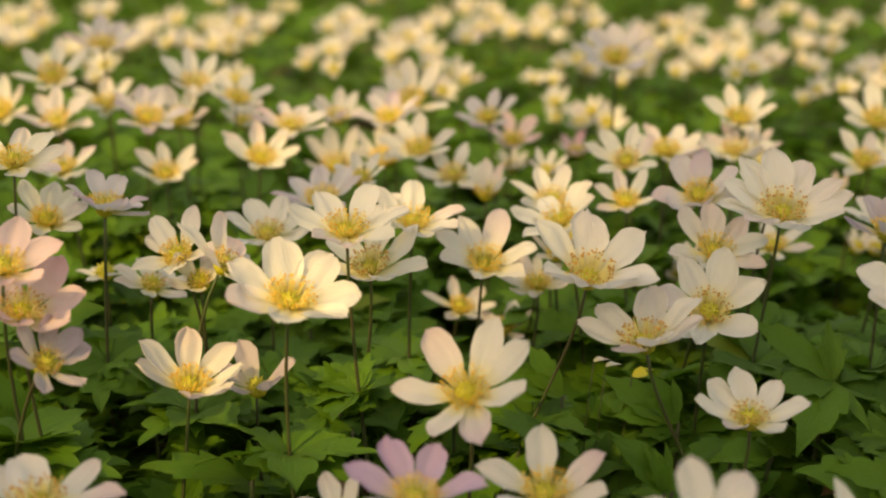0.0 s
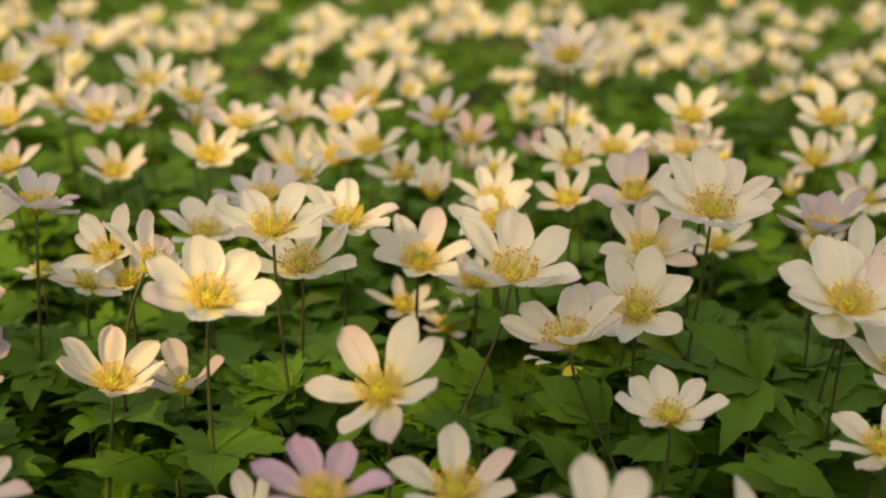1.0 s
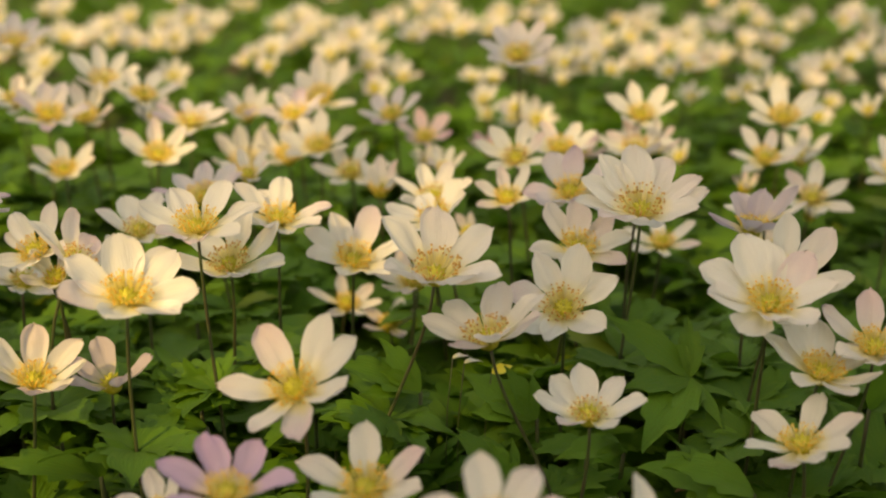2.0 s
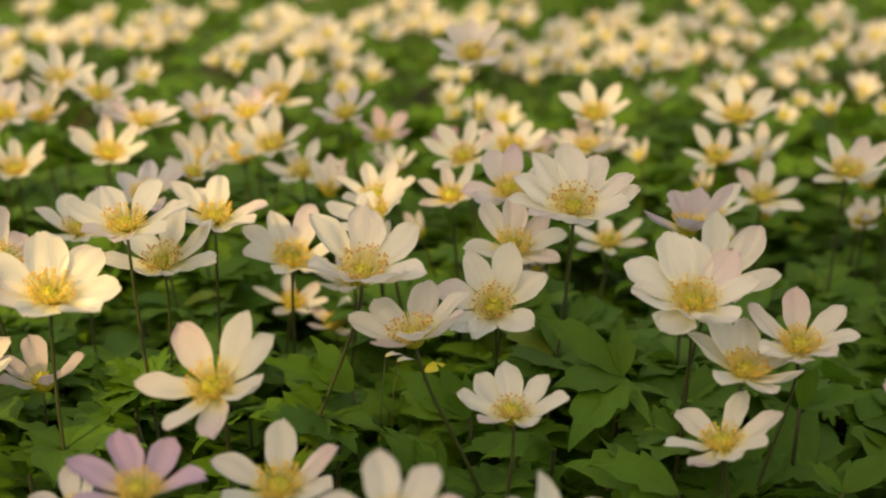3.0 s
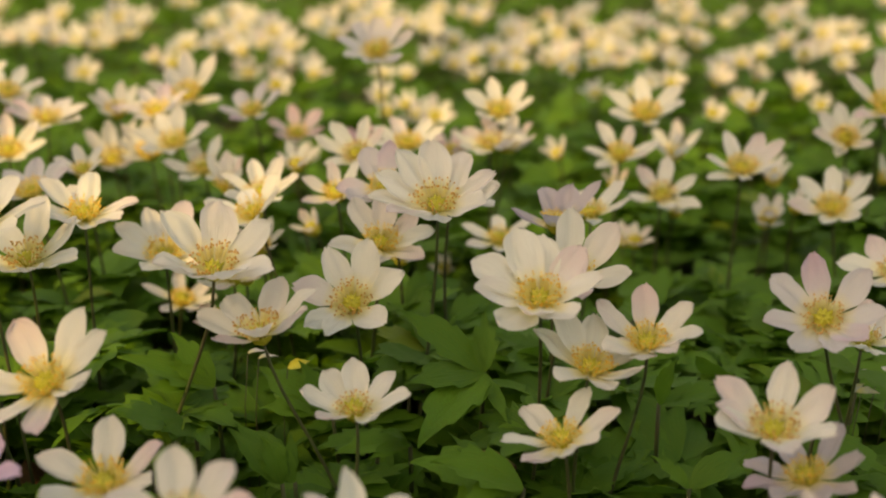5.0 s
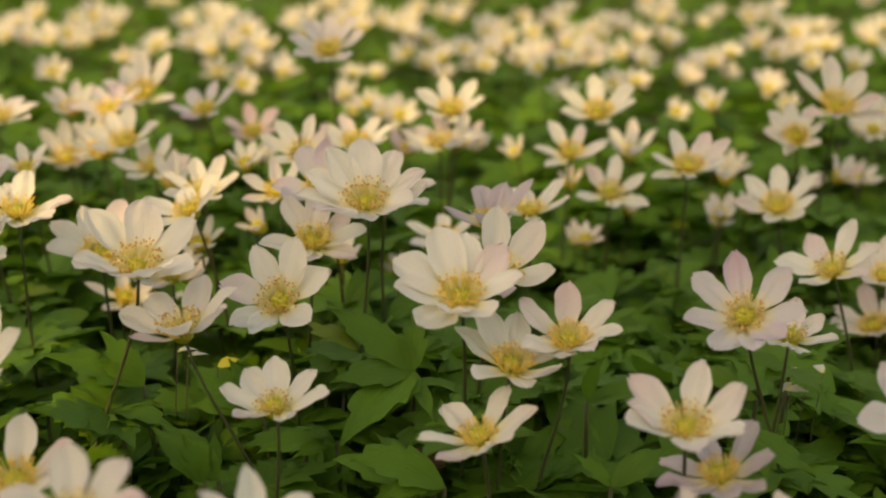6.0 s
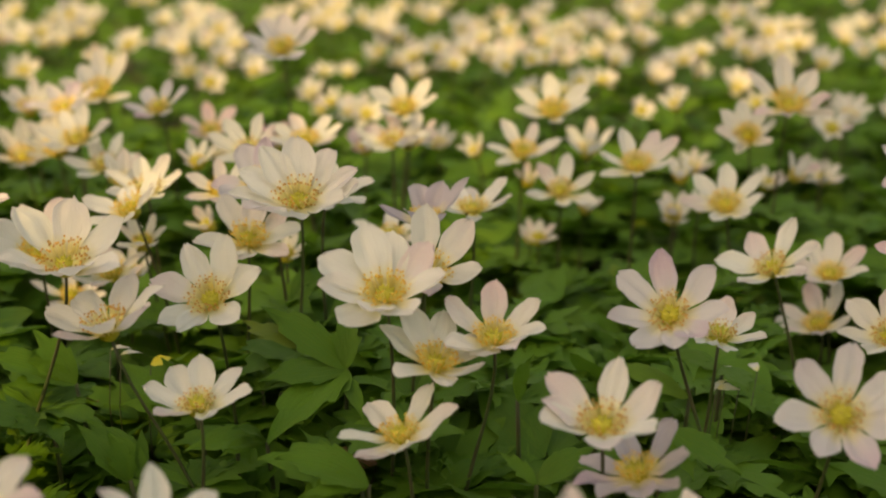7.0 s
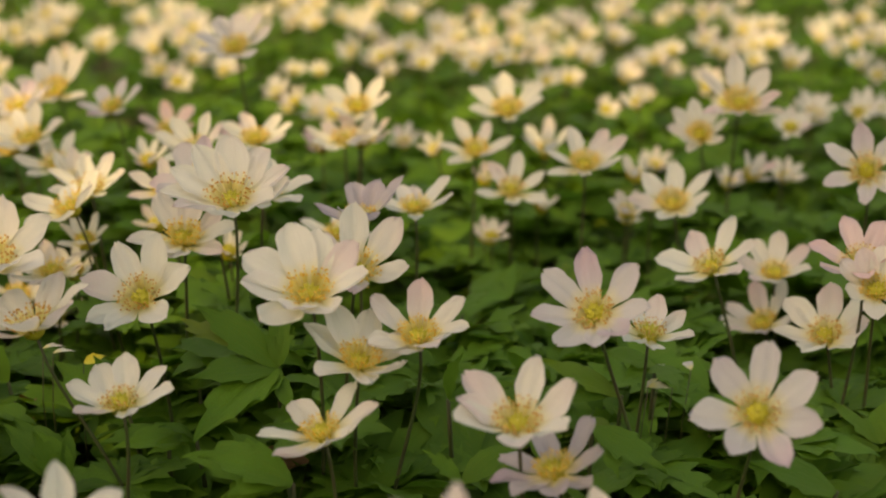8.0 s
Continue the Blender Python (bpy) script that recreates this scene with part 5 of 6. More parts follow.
big_leaf((0.1336, 0.3849, 0.0750), ((-0.0307, 0.0076, 0.0190), (0.0005, 0.0136, 0.0170), (-0.0227, -0.0373, -0.0090), (-0.0281, -0.0184, 0.0050), (-0.0086, -0.0292, -0.0050),), 0.26)
big_leaf((0.0410, 0.3834, 0.0700), ((-0.0299, -0.0087, 0.0140), (-0.0152, 0.0037, 0.0180),), 0.30)
big_leaf((0.0377, 0.3657, 0.0620), ((-0.0219, -0.0186, 0.0140),), 0.42)
big_leaf((0.0691, 0.3404, 0.0560), ((-0.0176, 0.0061, 0.0160), (-0.0051, 0.0021, 0.0160),), 0.30)
big_leaf((0.0811, 0.3831, 0.0600), ((-0.0282, 0.0082, 0.0140), (-0.0113, 0.0051, 0.0180),), 0.36)
big_leaf((0.1085, 0.3638, 0.0580), ((-0.0253, -0.0121, 0.0040), (-0.0098, -0.0106, 0.0100),), 0.30)
big_leaf((0.1440, 0.3335, 0.0580), ((-0.0284, 0.0014, 0.0100), (-0.0105, -0.0034, -0.0020),), 0.32)
big_leaf((0.2375, 0.3522, 0.0680), ((0.0217, -0.0129, -0.0100),), 0.34)
big_leaf((0.3105, 0.3322, 0.0560), ((-0.0287, -0.0022, 0.0120),), 0.34)
big_leaf((0.2510, 0.3811, 0.0660), ((-0.0284, -0.0018, 0.0120),), 0.26)
big_leaf((-0.0307, 0.3727, 0.0620), ((-0.0266, -0.0057, 0.0080), (-0.0113, -0.0053, -0.0020),), 0.32)
big_leaf((-0.0359, 0.3918, 0.0620), ((-0.0140, 0.0002, 0.0140), (-0.0044, -0.0002, 0.0180), (0.0090, -0.0072, 0.0100),), 0.34)
big_leaf((-0.0805, 0.3669, 0.0580), ((-0.0094, -0.0020, 0.0020), (-0.0045, -0.0076, 0.0080), (0.0094, -0.0039, 0.0060),), 0.34)
big_leaf((-0.0615, 0.3527, 0.0540), ((-0.0078, 0.0001, 0.0080), (-0.0000, 0.0008, 0.0140),), 0.34)
big_leaf((-0.0629, 0.3565, 0.0520), ((-0.0324, -0.0114, 0.0080),), 0.26)
big_leaf((-0.1024, 0.3974, 0.0660), ((-0.0185, -0.0026, 0.0020), (-0.0095, -0.0109, 0.0140),), 0.36)
big_leaf((0.0978, 0.3698, 0.0580), ((-0.0207, -0.0107, -0.0000),), 0.28)
big_leaf((0.0725, 0.3452, 0.0540), ((-0.0208, 0.0066, 0.0160), (-0.0113, 0.0010, 0.0160),), 0.32)
big_leaf((0.1405, 0.3452, 0.0520), ((-0.0313, -0.0048, 0.0120),), 0.34)
big_leaf((-0.0807, 0.3747, 0.0560), ((-0.0098, -0.0049, 0.0160),), 0.40)
big_leaf((-0.1422, 0.3862, 0.0560), ((-0.0128, -0.0007, 0.0240), (0.0056, -0.0061, 0.0180),), 0.34)
big_leaf((0.1958, 0.3376, 0.0560), ((0.0197, 0.0071, 0.0100), (-0.0122, 0.0032, 0.0100),), 0.30)
big_leaf((0.2637, 0.3893, 0.0740), ((-0.0217, -0.0092, 0.0100), (0.0039, -0.0238, 0.0020),), 0.30)
big_leaf((0.1917, 0.3739, 0.0680), ((0.0213, -0.0087, 0.0100), (0.0052, -0.0041, 0.0180),), 0.30)

rng = random.Random(5)
spots = np.array(FLOWERS)
leaf_spots = np.array(LEAF_SPOTS)


def head_room(x, y):
    """How high leaves may stand: below the flowers that are near."""
    d = np.hypot(spots[:, 0] - x, spots[:, 1] - y)
    near = spots[d < 0.035]
    room = 0.060 if len(near) == 0 else max(0.028, min(0.064, near[:, 2].min() - 0.030))
    over = leaf_spots[np.hypot(leaf_spots[:, 0] - x, leaf_spots[:, 1] - y - 0.012) < 0.034]
    return room if len(over) == 0 else max(0.020, min(room, over[:, 2].min() - 0.022))


made = 0
while made < 290:
    x, y = rng.uniform(-0.20, 0.42), 0.19 + 0.31 * rng.random()
    if abs(x - 0.1) > 0.10 + 0.48 * y:
        continue
    room = head_room(x, y)
    leaf_plant(x, y, room * rng.uniform(0.5, 1.0), rng.uniform(0.017, 0.033), rng.uniform(0, 6.28), 0)
    made += 1


def joined(name, shapes, poses, mats, label, category, which=None):
    """Many small blades as one mesh of kind stuff."""
    vs, fs, us, ws, start = [], [], [], [], 0
    arrays = [(np.array([tuple(p) for p in v], dtype=np.float64), np.array(u, dtype=np.float64), np.array(f, dtype=np.int64), w) for v, u, f, w in shapes]
    for k, m in poses:
        v, u, f, w = arrays[k]
        a = np.array(m)
        vs.append(v @ a[:3, :3].T + a[:3, 3])
        us.append(u)
        fs.append(f + start)
        ws.append(w)
        start += len(v)
    v, u, f = np.concatenate(vs), np.concatenate(us), np.concatenate(fs)
    me = bpy.data.meshes.new(name)
    me.vertices.add(len(v))
    me.vertices.foreach_set("co", v.ravel())
    me.loops.add(f.size)
    me.loops.foreach_set("vertex_index", f.ravel().astype(np.int32))
    me.polygons.add(len(f))
    me.polygons.foreach_set("loop_start", np.arange(0, f.size, 4, dtype=np.int32))
    me.polygons.foreach_set("use_smooth", np.ones(len(f), dtype=bool))
    for m in mats:
        me.materials.append(m)
    me.polygons.foreach_set("material_index", np.concatenate(ws).astype(np.int32))
    me.uv_layers.new(name="UVMap").data.foreach_set("uv", u[f.ravel()].astype(np.float32).ravel())
    me.update()
    me.validate()
    return tagged(new(name, me), label, category, "", "stuff")


def blade_pose(x, y, z, size, turn, rng):
    return Matrix.Translation((x, y, z)) @ Matrix.Rotation(turn, 4, "Z") @ Matrix.Rotation(radians(rng.uniform(-30, 14)), 4, "Y") @ Matrix.Rotation(radians(rng.uniform(-26, 26)), 4, "X") @ Matrix.Scale(size, 4)


middle, rough = [], []
for _ in range(7):
    v, u, f = leaf_arrays(rng, 9, 3)
    middle.append((v, u, f, np.zeros(len(f))))
    v, u, f = leaf_arrays(rng, 4, 3, 0)
    rough.append((v, u, f, np.zeros(len(f))))

poses = []
while len(poses) < 4300:
    x, y = rng.uniform(-0.45, 0.70), 0.16 + 0.72 * rng.random()
    if abs(x - 0.1) > 0.16 + 0.48 * y:
        continue
    poses.append((rng.randrange(len(middle)), blade_pose(x, y, head_room(x, y) * rng.uniform(0.2, 0.95), rng.uniform(0.014, 0.031), rng.uniform(0, 6.28), rng)))
joined("low_foliage", middle, poses, [LEAF], "dense carpet of green anemone leaves", "foliage")

poses = []
while len(poses) < 11000:
    x, y = rng.uniform(-2.4, 2.7), 0.85 + 3.2 * rng.random() ** 1.5
    if abs(x - 0.1) > 0.22 + 0.50 * y:
        continue
    poses.append((rng.randrange(len(rough)), blade_pose(x, y, rng.uniform(0.01, 0.065), rng.uniform(0.016, 0.034), rng.uniform(0, 6.28), rng)))
joined("distant_foliage", rough, poses, [LEAF], "green anemone leaves covering the ground further back", "foliage")

coarse = []
for _ in range(7):
    v, u, f = leaf_arrays(rng, 3, 3, 0)
    coarse.append((v, u, f, np.zeros(len(f))))
poses = []
while len(poses) < 19000:
    r, a = 4.6 * math.sqrt(rng.random()), rng.uniform(0, 2 * math.pi)
    x, y = 0.1 + r * math.cos(a), 1.0 + r * math.sin(a)
    edge = 3.7 + 0.9 * noise.noise((x * 0.7, y * 0.7, 2.0)) + rng.uniform(-0.7, 0.5)
    if r > edge or (abs(x - 0.1) < 0.22 + 0.50 * y and 0.14 < y < 3.6) or noise.noise((x * 1.3, y * 1.3, 6.0)) < rng.uniform(-0.75, -0.25):
        continue
    poses.append((rng.randrange(len(coarse)), blade_pose(x, y, rng.uniform(0.01, 0.06), rng.uniform(0.030, 0.058), rng.uniform(0, 6.28), rng)))
joined("surrounding_foliage", coarse, poses, [LEAF], "green anemone leaves covering the woodland floor all round", "foliage")


# ---- flowers further back ----
def small_flower(rng, tint):
    """A whole flower as quads: petals, stamens' dome and stem, about 2 across."""
    verts, uvs, faces, which = [], [], [], []
    count, rise = rng.choice((6, 7, 7, 8)), rng.uniform(24, 46)
    for k in range(count):
        m = Matrix.Rotation(radians(360 * k / count + rng.uniform(-8, 8)), 4, "Z") @ Matrix.Rotation(radians(-rise - rng.uniform(-9, 9)), 4, "Y")
        s = len(verts)
        for r, (u, w, h) in enumerate(((0.04, 0.08, 0.0), (0.35, 0.21, -0.05), (0.70, 0.27, -0.05), (0.92, 0.20, -0.02), (1.0, 0.07, 0.0))):
            for v in (-1, 0, 1):
                verts.append(m @ Vector((u - 0.02 * abs(v), v * w, h + 0.05 * abs(v))))
                uvs.append((u, 0.5 + 0.5 * v))
        faces += grid_faces(5, 3, s)
        which += [0] * 8
    s = len(verts)
    for z, r in ((0.02, 0.14), (0.14, 0.30), (0.27, 0.33), (0.33, 0.18), (0.30, 0.02)):
        for k in range(8):
            verts.append(Vector((r * math.cos(k * 0.7854) * rng.uniform(0.85, 1.1), r * math.sin(k * 0.7854) * rng.uniform(0.85, 1.1), z + rng.uniform(-0.03, 0.03))))
            uvs.append((0.5, 0.5))
    faces += [(s + i * 8 + k, s + i * 8 + (k + 1) % 8, s + i * 8 + 8 + (k + 1) % 8, s + i * 8 + 8 + k) for i in range(4) for k in range(8)]
    which += [1] * 32
    return verts, uvs, faces, np.array(which)


def stalk_pose(m):
    """An upright stem from the ground to the flower at m."""
    p = m.translation
    return Matrix.Translation((p.x, p.y, 0)) @ Matrix.Diagonal((1, 1, p.z, 1))


STALK = [([(0.0009 * math.cos(k * 1.5708), 0.0009 * math.sin(k * 1.5708), h) for h in (-0.03, 1.0) for k in range(4)], [(0.5, 0.5)] * 8,
          [(k, (k + 1) % 4, 4 + (k + 1) % 4, 4 + k) for k in range(4)], np.zeros(4))]


for tint, share in (("white", 230), ("blush", 60)):
    shapes = [small_flower(rng, tint) for _ in range(6)]
    poses = []
    while len(poses) < share:
        x, y = rng.uniform(-1.6, 1.9), 0.75 + 2.2 * rng.random()
        beside = abs(x - 0.1) - 0.13 - 0.40 * y
        if beside > 0.35 or (y < 1.7 and beside < 0.0) or noise.noise((x * 3.2, y * 3.2, 4.0)) + 0.35 < rng.random() * 0.8:
            continue
        z = rng.uniform(0.065, 0.115)
        m = Matrix.Translation((x, y, z)) @ Matrix.Rotation(rng.uniform(-0.5, 0.5), 4, "Z") @ Matrix.Rotation(radians(rng.uniform(20, 55)), 4, "X") @ Matrix.Rotation(rng.uniform(0, 6.28), 4, "Z") @ Matrix.Scale(rng.uniform(0.014, 0.019), 4)
        poses.append((rng.randrange(6), m))
    for _ in range(5 * share):
        x, y = rng.uniform(-3.0, 3.2), rng.uniform(-2.4, 4.2)
        if math.hypot(x - 0.1, y - 1.0) < 3.2 and (abs(x - 0.1) > 0.50 + 0.42 * y or y < 0.08) and math.hypot(x - 0.1, y) > 0.34 and noise.noise((x * 1.6, y * 1.6, 4.0)) + 0.35 > rng.random() * 0.8:
            m = Matrix.Translation((x, y, rng.uniform(0.06, 0.11))) @ Matrix.Rotation(rng.uniform(-0.6, 0.6), 4, "Z") @ Matrix.Rotation(radians(rng.uniform(15, 50)), 4, "X") @ Matrix.Rotation(rng.uniform(0, 6.28), 4, "Z") @ Matrix.Scale(rng.uniform(0.014, 0.019), 4)
            poses.append((rng.randrange(6), m))
    joined("distant_anemones", shapes, poses, [PETAL[tint], ANTHER], "white wood anemones scattered thickly further back", "flowers")
    joined("distant_stems", STALK, [(0, stalk_pose(m)) for _, m in poses], [STEM], "thin stems of the anemones further back", "stems")


# ---- trees added out of view behind, which shade the bank ----
BARK = plain("beech_bark_grey", (0.16, 0.155, 0.14), (0.30, 0.29, 0.26), 9.0, 0.85, 0.6, 0.01)


def branch(points, radii, sides=7):
    return tube([Vector(p) for p in points], radii, sides)


def shade_tree(x, y, radius, seed, label, low=()):
    rng = random.Random(seed)
    tree = tagged(new("tree"), label, "tree")
    tree.location = (x, y, 0)
    line = [Vector((0.05 * math.sin(h), 0.04 * math.cos(1.3 * h), h)) for h in (-0.1, 0.15, 0.5, 1.2, 2.2, 3.4, 4.8, 6.2, 7.8, 9.5)]
    rad = [radius * k for k in (1.55, 1.28, 1.10, 1.02, 1.0, 0.94, 0.82, 0.62, 0.40, 0.15)]
    v, f = tube(line, rad, 18)
    v = [p * 1.0 + Vector((p.x, p.y, 0)) * 0.05 * noise.noise((p.x * 5, p.y * 5, p.z * 0.7)) for p in v]
    part("trunk", mesh_of("trunk", v, f, [BARK]), tree, None, "smooth grey trunk with flared roots")
    for k in range(13):
        h = 3.6 + 0.42 * k
        a = k * 2.4 + rng.uniform(-0.3, 0.3)
        reach = rng.uniform(1.8, 3.0) * (1 - 0.04 * k) * min(1.0, 0.35 + 2 * radius)
        start = Vector((0, 0, h))
        way = Vector((math.cos(a), math.sin(a), rng.uniform(0.35, 0.7)))
        pts = [start + way * reach * t + Vector((0, 0, -0.25 * t * t)) + Vector((noise.noise((k, t * 3, 0)), noise.noise((k, t * 3, 5)), noise.noise((k, t * 3, 9)))) * 0.22 * t for t in (0, 0.2, 0.4, 0.6, 0.8, 1.0)]
        limb = part("limb", mesh_of("limb", *branch(pts, [min(0.10, radius * 0.4) * (1 - 0.03 * k) * q for q in (1, 0.78, 0.58, 0.42, 0.26, 0.08)]), [BARK]), tree)
        tv, tf = [], []
        for j in range(16):
            i = rng.randrange(1, 5)
            o = pts[i].lerp(pts[i + 1], rng.random())
            b = Vector((rng.uniform(-1, 1), rng.uniform(-1, 1), rng.uniform(-0.1, 0.8))).normalized() * rng.uniform(0.5, 1.1)
            mid = o + b * 0.5 + Vector((rng.uniform(-0.08, 0.08), rng.uniform(-0.08, 0.08), 0.03))
            w, g = branch([o, mid, o + b], [0.010, 0.007, 0.003] if radius < 0.1 else [0.016, 0.010, 0.004], 5)
            s = len(tv)
            tv += w
            tf += [tuple(q + s for q in c) for c in g]
        part("twig", mesh_of("twig", tv, tf, [BARK]), limb, None, "spray of bare twigs")
    # low side branches, added to break up the sun: (height, heading in degrees, length)
    for h, heading, long in low:
        way = Vector((math.cos(radians(heading)), math.sin(radians(heading)), 0.0))
        start = Vector((0.05 * math.sin(h), 0.04 * math.cos(1.3 * h), h))
        pts = [start + way * long * t + Vector((0, 0, 0.012 * math.sin(9 * t + h * 7))) for t in (0, 0.25, 0.5, 0.75, 1.0)]
        part("limb", mesh_of("limb", *branch(pts, [0.0125, 0.0115, 0.0105, 0.009, 0.006]), [BARK]), tree, None, "short side branch added to dapple the bank")
    return tree


shade_tree(-1.818, -2.387, 0.32, 3, "unseen grey-barked beech with bare spring branches, added to shade the near bank")
shade_sapling = shade_tree(-1.933, -1.78, 0.028, 8, "unseen slender young beech with dry brown leaves, added to dapple the bank", [(2.60 + 0.055 * k, -39 + 5 * (k % 3), 0.30 - 0.02 * (k % 2)) for k in range(5)])


def dry_leaf_mesh(rng):
    """An oval beech leaf, wavy and a little rolled, 1 long."""
    verts, uvs = [], []
    roll, seed = rng.uniform(0.2, 0.7), rng.uniform(0, 40)
    for r in range(9):
        u = r / 8
        w = 0.33 * math.sin(math.pi * min(1.0, 0.03 + u ** 0.85)) ** 0.8
        for c in range(5):
            v = c / 2 - 1
            verts.append((u, v * w, roll * w * v * v + 0.04 * math.sin(16 * u + 3 * abs(v) + seed)))
            uvs.append((u, 0.5 + 0.5 * v))
    return mesh_of("leaf", verts, grid_faces(9, 5), [LITTER], uvs)


DRY = [dry_leaf_mesh(rng) for _ in range(4)]


def shade_boughs(tree):
    """Three low boughs, whose twigs end in tufts of dry leaves set to block the sun."""
    rng = random.Random(21)
    foot = tree.location
    lines = []
    for h, heading, long, up in ((1.50, 40, 2.1, 0.16), (1.56, 58, 1.9, 0.20), (1.44, 24, 1.7, 0.18)):
        a = radians(heading)
        pts = [Vector((0.05 * math.sin(h), 0.04 * math.cos(1.3 * h), h)) + Vector((math.cos(a) * t, math.sin(a) * t, up * t)) * long + Vector((0.02 * math.sin(7 * t), 0.02 * math.cos(5 * t + h), 0.015 * math.sin(9 * t))) for t in (0, 0.15, 0.3, 0.45, 0.6, 0.75, 0.9, 1.0)]
        limb = part("limb", mesh_of("limb", *branch(pts, [0.011, 0.010, 0.009, 0.0075, 0.006, 0.0045, 0.003, 0.002]), [BARK]), tree, None, "low leafy bough added to dapple the bank")
        lines.append((limb, pts))
    spots = [Vector(p) for p in SHADED_SPOTS]
    for _ in range(70):
        spots.append(Vector((rng.uniform(-0.55, 0.75), rng.uniform(0.68, 1.5), 0.09)))
    for _ in range(60):
        spots.append(Vector((rng.uniform(0.15, 0.85), rng.uniform(0.75, 1.5), 0.09)))
    for k, p in enumerate(spots):
        far = (1.66 + 0.22 * rng.random() - p.z) / SUN_FROM.z
        tip = p + SUN_FROM * far - foot
        limb, start = min(((l, q) for l, pts in lines for q in pts), key=lambda e: (e[1] - tip).length)
        mid = start.lerp(tip, 0.55) + Vector((0, 0, 0.03))
        v, f = branch([start, mid, tip], [0.003, 0.002, 0.001], 5)
        part("twig", mesh_of("twig", v, f, [BARK]), limb)
        for j in range(4 if k < len(SHADED_SPOTS) else rng.choice((1, 2, 3))):
            m = Matrix.Translation(tip) @ Matrix.Rotation(rng.uniform(0, 6.28), 4, "Z") @ Matrix.Rotation(radians(rng.uniform(-10, 35)), 4, "Y") @ Matrix.Rotation(radians(rng.uniform(-30, 30)), 4, "X")
            part("leaf", rng.choice(DRY), limb, m @ Matrix.Scale(rng.uniform(0.032, 0.046), 4), "dry brown beech leaf added to cast dapple")


# spots on the bank to be dimmed; an added leaf tuft blocks the sun from each
SHADED_SPOTS = ((-0.263, 1.002, 0.12), (-0.181, 0.626, 0.125), (-0.143, 0.658, 0.12), (-0.072, 0.646, 0.12), (-0.026, 0.668, 0.12), (0.021, 0.625, 0.127), (0.084, 0.611, 0.155),
         (-0.066, 0.446, 0.11), (-0.050, 0.486, 0.112), (0.098, 0.449, 0.124), (0.224, 0.617, 0.121), (0.331, 0.577, 0.131), (0.173, 0.450, 0.11),
         (-0.060, 0.305, 0.05), (-0.030, 0.300, 0.05), (0.000, 0.292, 0.05), (0.035, 0.300, 0.05), (-0.018, 0.336, 0.05), (-0.092, 0.328, 0.05), (-0.060, 0.335, 0.05), (0.045, 0.330, 0.05),
         (0.275, 0.315, 0.08), (0.300, 0.335, 0.06), (0.250, 0.290, 0.05), (0.325, 0.300, 0.05))
shade_boughs(shade_sapling)


# ---- unseen wood all round, added to cut the low sky light ----
def unseen_woods():
    """Trunks out of view that close the clearing and dim the low sky, as one mesh."""
    rng = random.Random(77)
    vs, fs = [], []
    for _ in range(330):
        a, r = rng.uniform(0, 2 * math.pi), rng.uniform(9.0, 17.0)
        x, y, h, k = r * math.cos(a), 1.0 + r * math.sin(a), rng.uniform(5.0, 7.0) * r / 13, rng.uniform(0.14, 0.34)
        lean = rng.uniform(-0.02, 0.02)
        v, f = tube([Vector((x + lean * z * 3, y + lean * z * 2, z)) for z in (-0.1, 0.3, 0.5 * h, h)], [1.5 * k, 1.05 * k, 0.9 * k, 0.7 * k], 8)
        s = len(vs)
        vs += v
        fs += [tuple(q + s for q in g) for g in f]
    return tagged(new("unseen_woods", mesh_of("unseen_woods", vs, fs, [BARK])), "unseen grey trunks added round the clearing to dim the low sky", "trees", "", "stuff")


unseen_woods()


# ---- small things among the leaves ----
YELLOW_LEAF = plain("yellowed_leaf", (0.72, 0.60, 0.06), (0.58, 0.54, 0.08), 200.0, 0.6, 0.3, 0.0005, 0.3)


def small_blade(name, x, y, z, size, mat, label, category, wide=0.35, curl=0.6, way=None):
    """A curled blade lying among the leaves, propped on its stalk."""
    rng = random.Random(int(1e6 * (x + 2 * y)))
    v, u, f = blade(rng, 14, 7, wide, 0.12)
    v = [Vector((p.x, p.y, p.z + curl * (abs(p.y) ** 1.5) * 2 + 0.25 * curl * p.x * p.x)) for p in v]
    v = [p * size for p in v]
    me = mesh_of(name, v, f, [mat], u)
    ob = tagged(new(name, me), label, category)
    turn, up, roll = way or (math.degrees(rng.uniform(0, 6.28)), rng.uniform(-12, 12), rng.uniform(-12, 25))
    ob.matrix_basis = Matrix.Translation((x, y, z)) @ Matrix.Rotation(radians(turn), 4, "Z") @ Matrix.Rotation(radians(up), 4, "Y") @ Matrix.Rotation(radians(roll), 4, "X")
    line = [Vector((0, 0, 0)), Vector((-0.25 * size, 0, -0.02)), Vector((-0.3 * size, 0.002, -0.04)), Vector((-0.3 * size, 0.003, -z - 0.003))]
    sv, sf = tube(line, [0.0002, 0.0002, 0.0002, 0.0003], 5)
    stalk = part("stalk", mesh_of("stalk", sv, sf, [STEM]), ob)
    stalk.matrix_basis = ob.matrix_basis.to_3x3().inverted().to_4x4()
    return ob


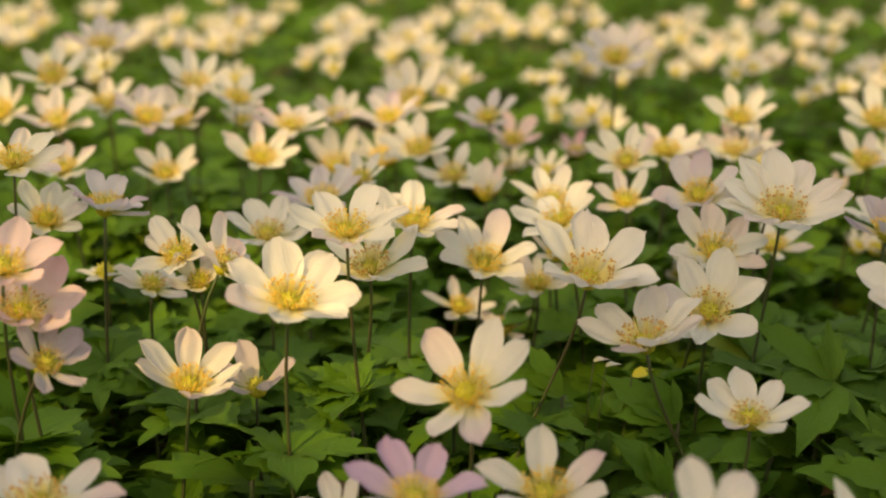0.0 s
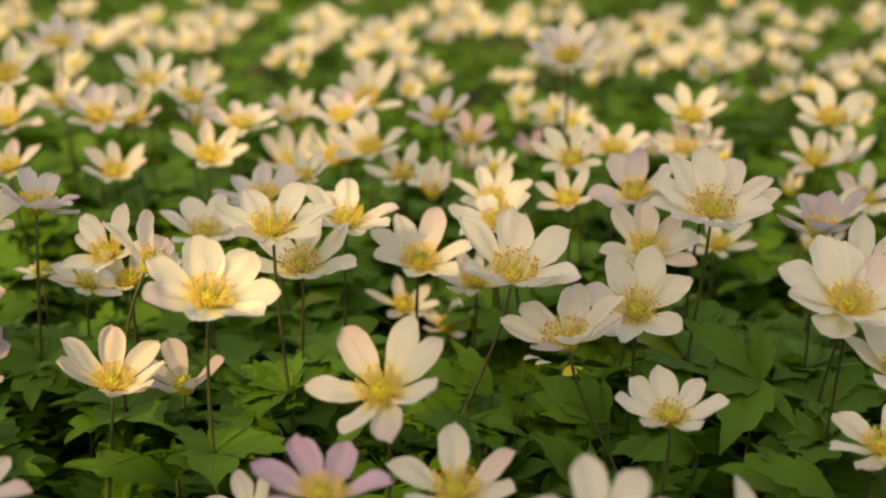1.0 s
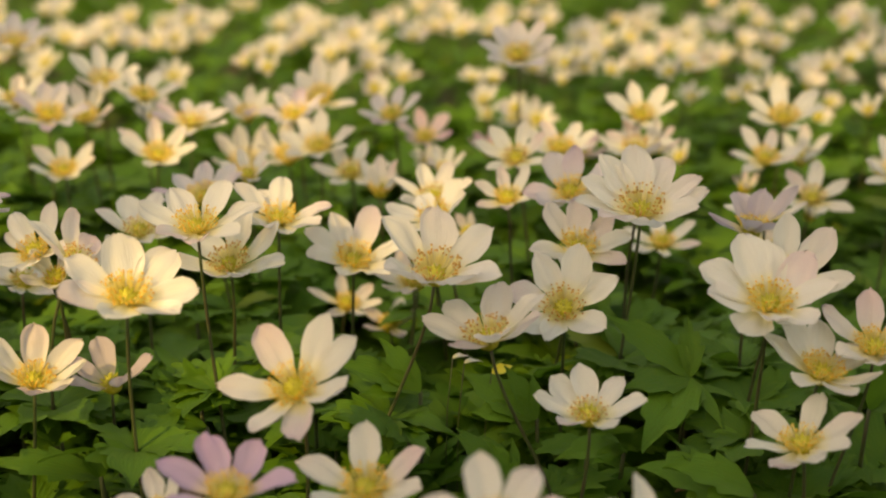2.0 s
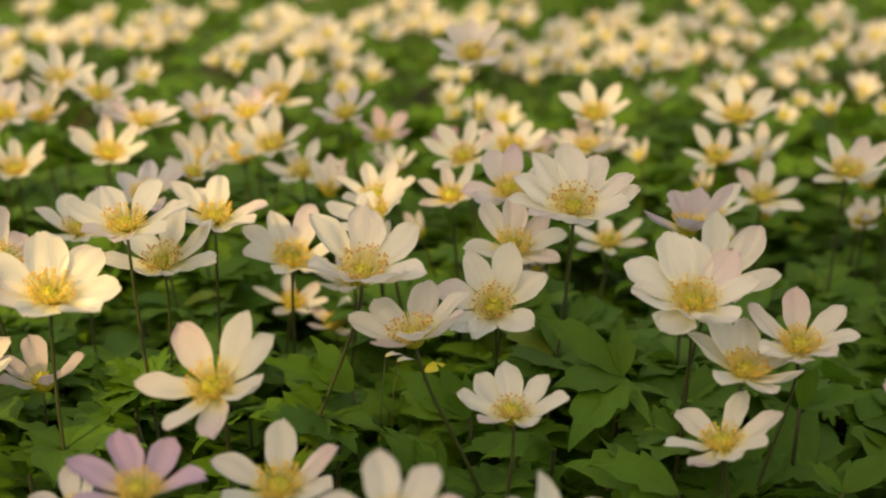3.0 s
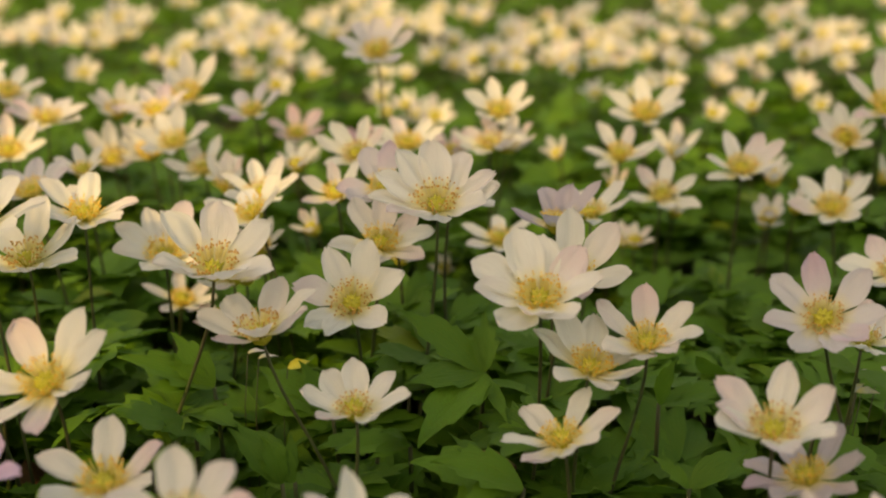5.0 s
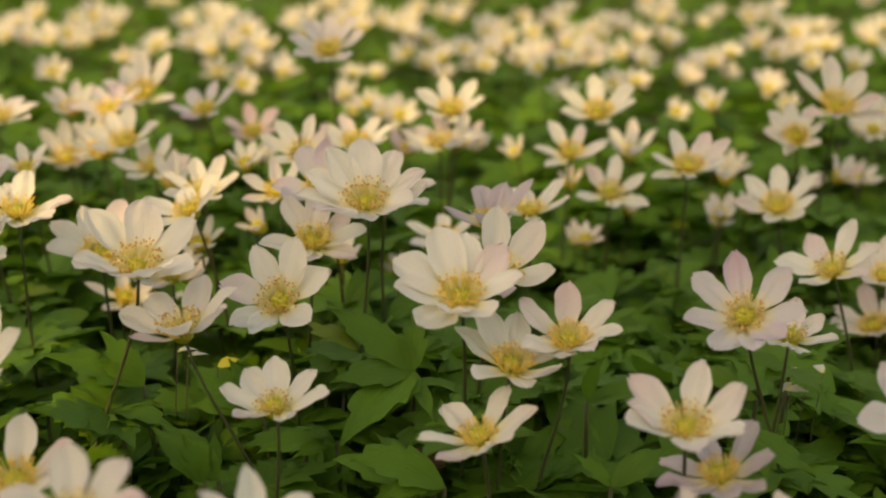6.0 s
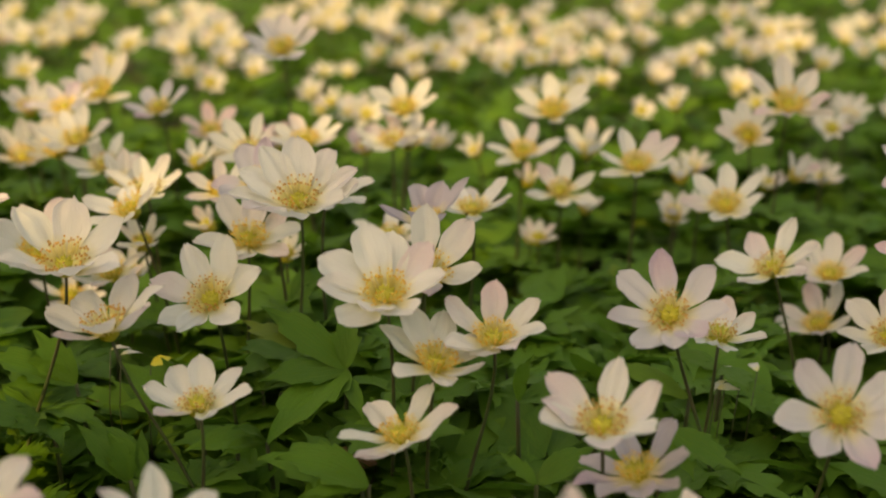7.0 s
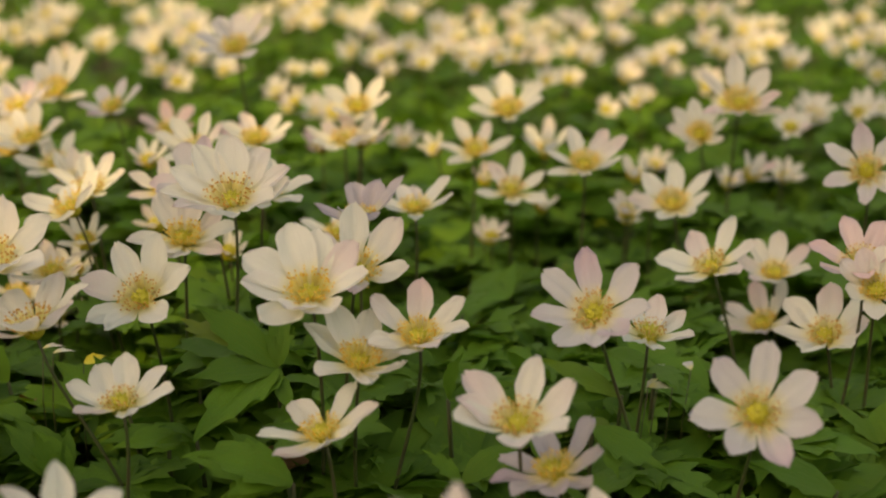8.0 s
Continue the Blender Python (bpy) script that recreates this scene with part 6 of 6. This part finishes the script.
def yellow_leaf(x, y, z):
    return small_blade("yellow_leaf", x, y, z, 0.0080, YELLOW_LEAF, "small yellowed leaf tip among green leaves", "leaf", 0.25, 0.15, (8, -24, 38))


def fallen_petal(x, y, z):
    return small_blade("withered_petal", x, y, z, 0.0075, PETAL["white"], "withered white petal caught on green leaves", "petal", 0.24, 0.25)


def dead_leaf(x, y, z, size):
    return small_blade("dead_leaf", x, y, z, size * 1.5, LITTER, "curled brown dead leaf under the anemones", "leaf", 0.34, 0.45)


fallen_petal(0.2597, 0.3801, 0.0700)
fallen_petal(0.2645, 0.3873, 0.0700)
fallen_petal(0.2713, 0.3933, 0.0700)
fallen_petal(0.2771, 0.3948, 0.0700)
yellow_leaf(0.0655, 0.3903, 0.0745)
fallen_petal(0.0560, 0.3880, 0.0790)
fallen_petal(0.0520, 0.3900, 0.0800)
dead_leaf(0.1443, 0.3746, 0.0450, 0.014)
dead_leaf(0.0389, 0.4134, 0.0500, 0.012)
dead_leaf(-0.0391, 0.3631, 0.0500, 0.012)
dead_leaf(-0.1105, 0.4159, 0.0400, 0.016)
dead_leaf(0.2643, 0.3640, 0.0350, 0.012)
dead_leaf(0.2996, 0.3784, 0.0400, 0.014)
dead_leaf(0.0496, 0.4334, 0.0400, 0.013)
for _ in range(28):
    x, y = rng.uniform(-0.25, 0.5), rng.uniform(0.22, 0.62)
    dead_leaf(x, y, rng.uniform(0.008, 0.026), rng.uniform(0.016, 0.03))


def red_stalk(x, y, top, dx, dy):
    """A bare reddish leaf stalk."""
    line = [Vector((dx * t, dy * t, top * t - (0.004 if t == 0 else 0))) for t in (0, 0.3, 0.6, 1)]
    line[1] += Vector((0.003, 0, 0))
    v, f = tube(line, [0.0011, 0.0010, 0.0009, 0.0006], 6)
    ob = new("leaf_stalk", mesh_of("leaf_stalk", v, f, [TWIG]))
    ob.location = (x, y, 0)
    return tagged(ob, "thin reddish-brown leaf stalk rising from the soil", "stalk", "bare stalks in the bank")


for _ in range(16):
    red_stalk(rng.uniform(-0.2, 0.45), rng.uniform(0.30, 0.6), rng.uniform(0.02, 0.045), rng.uniform(-0.02, 0.02), rng.uniform(-0.02, 0.02))
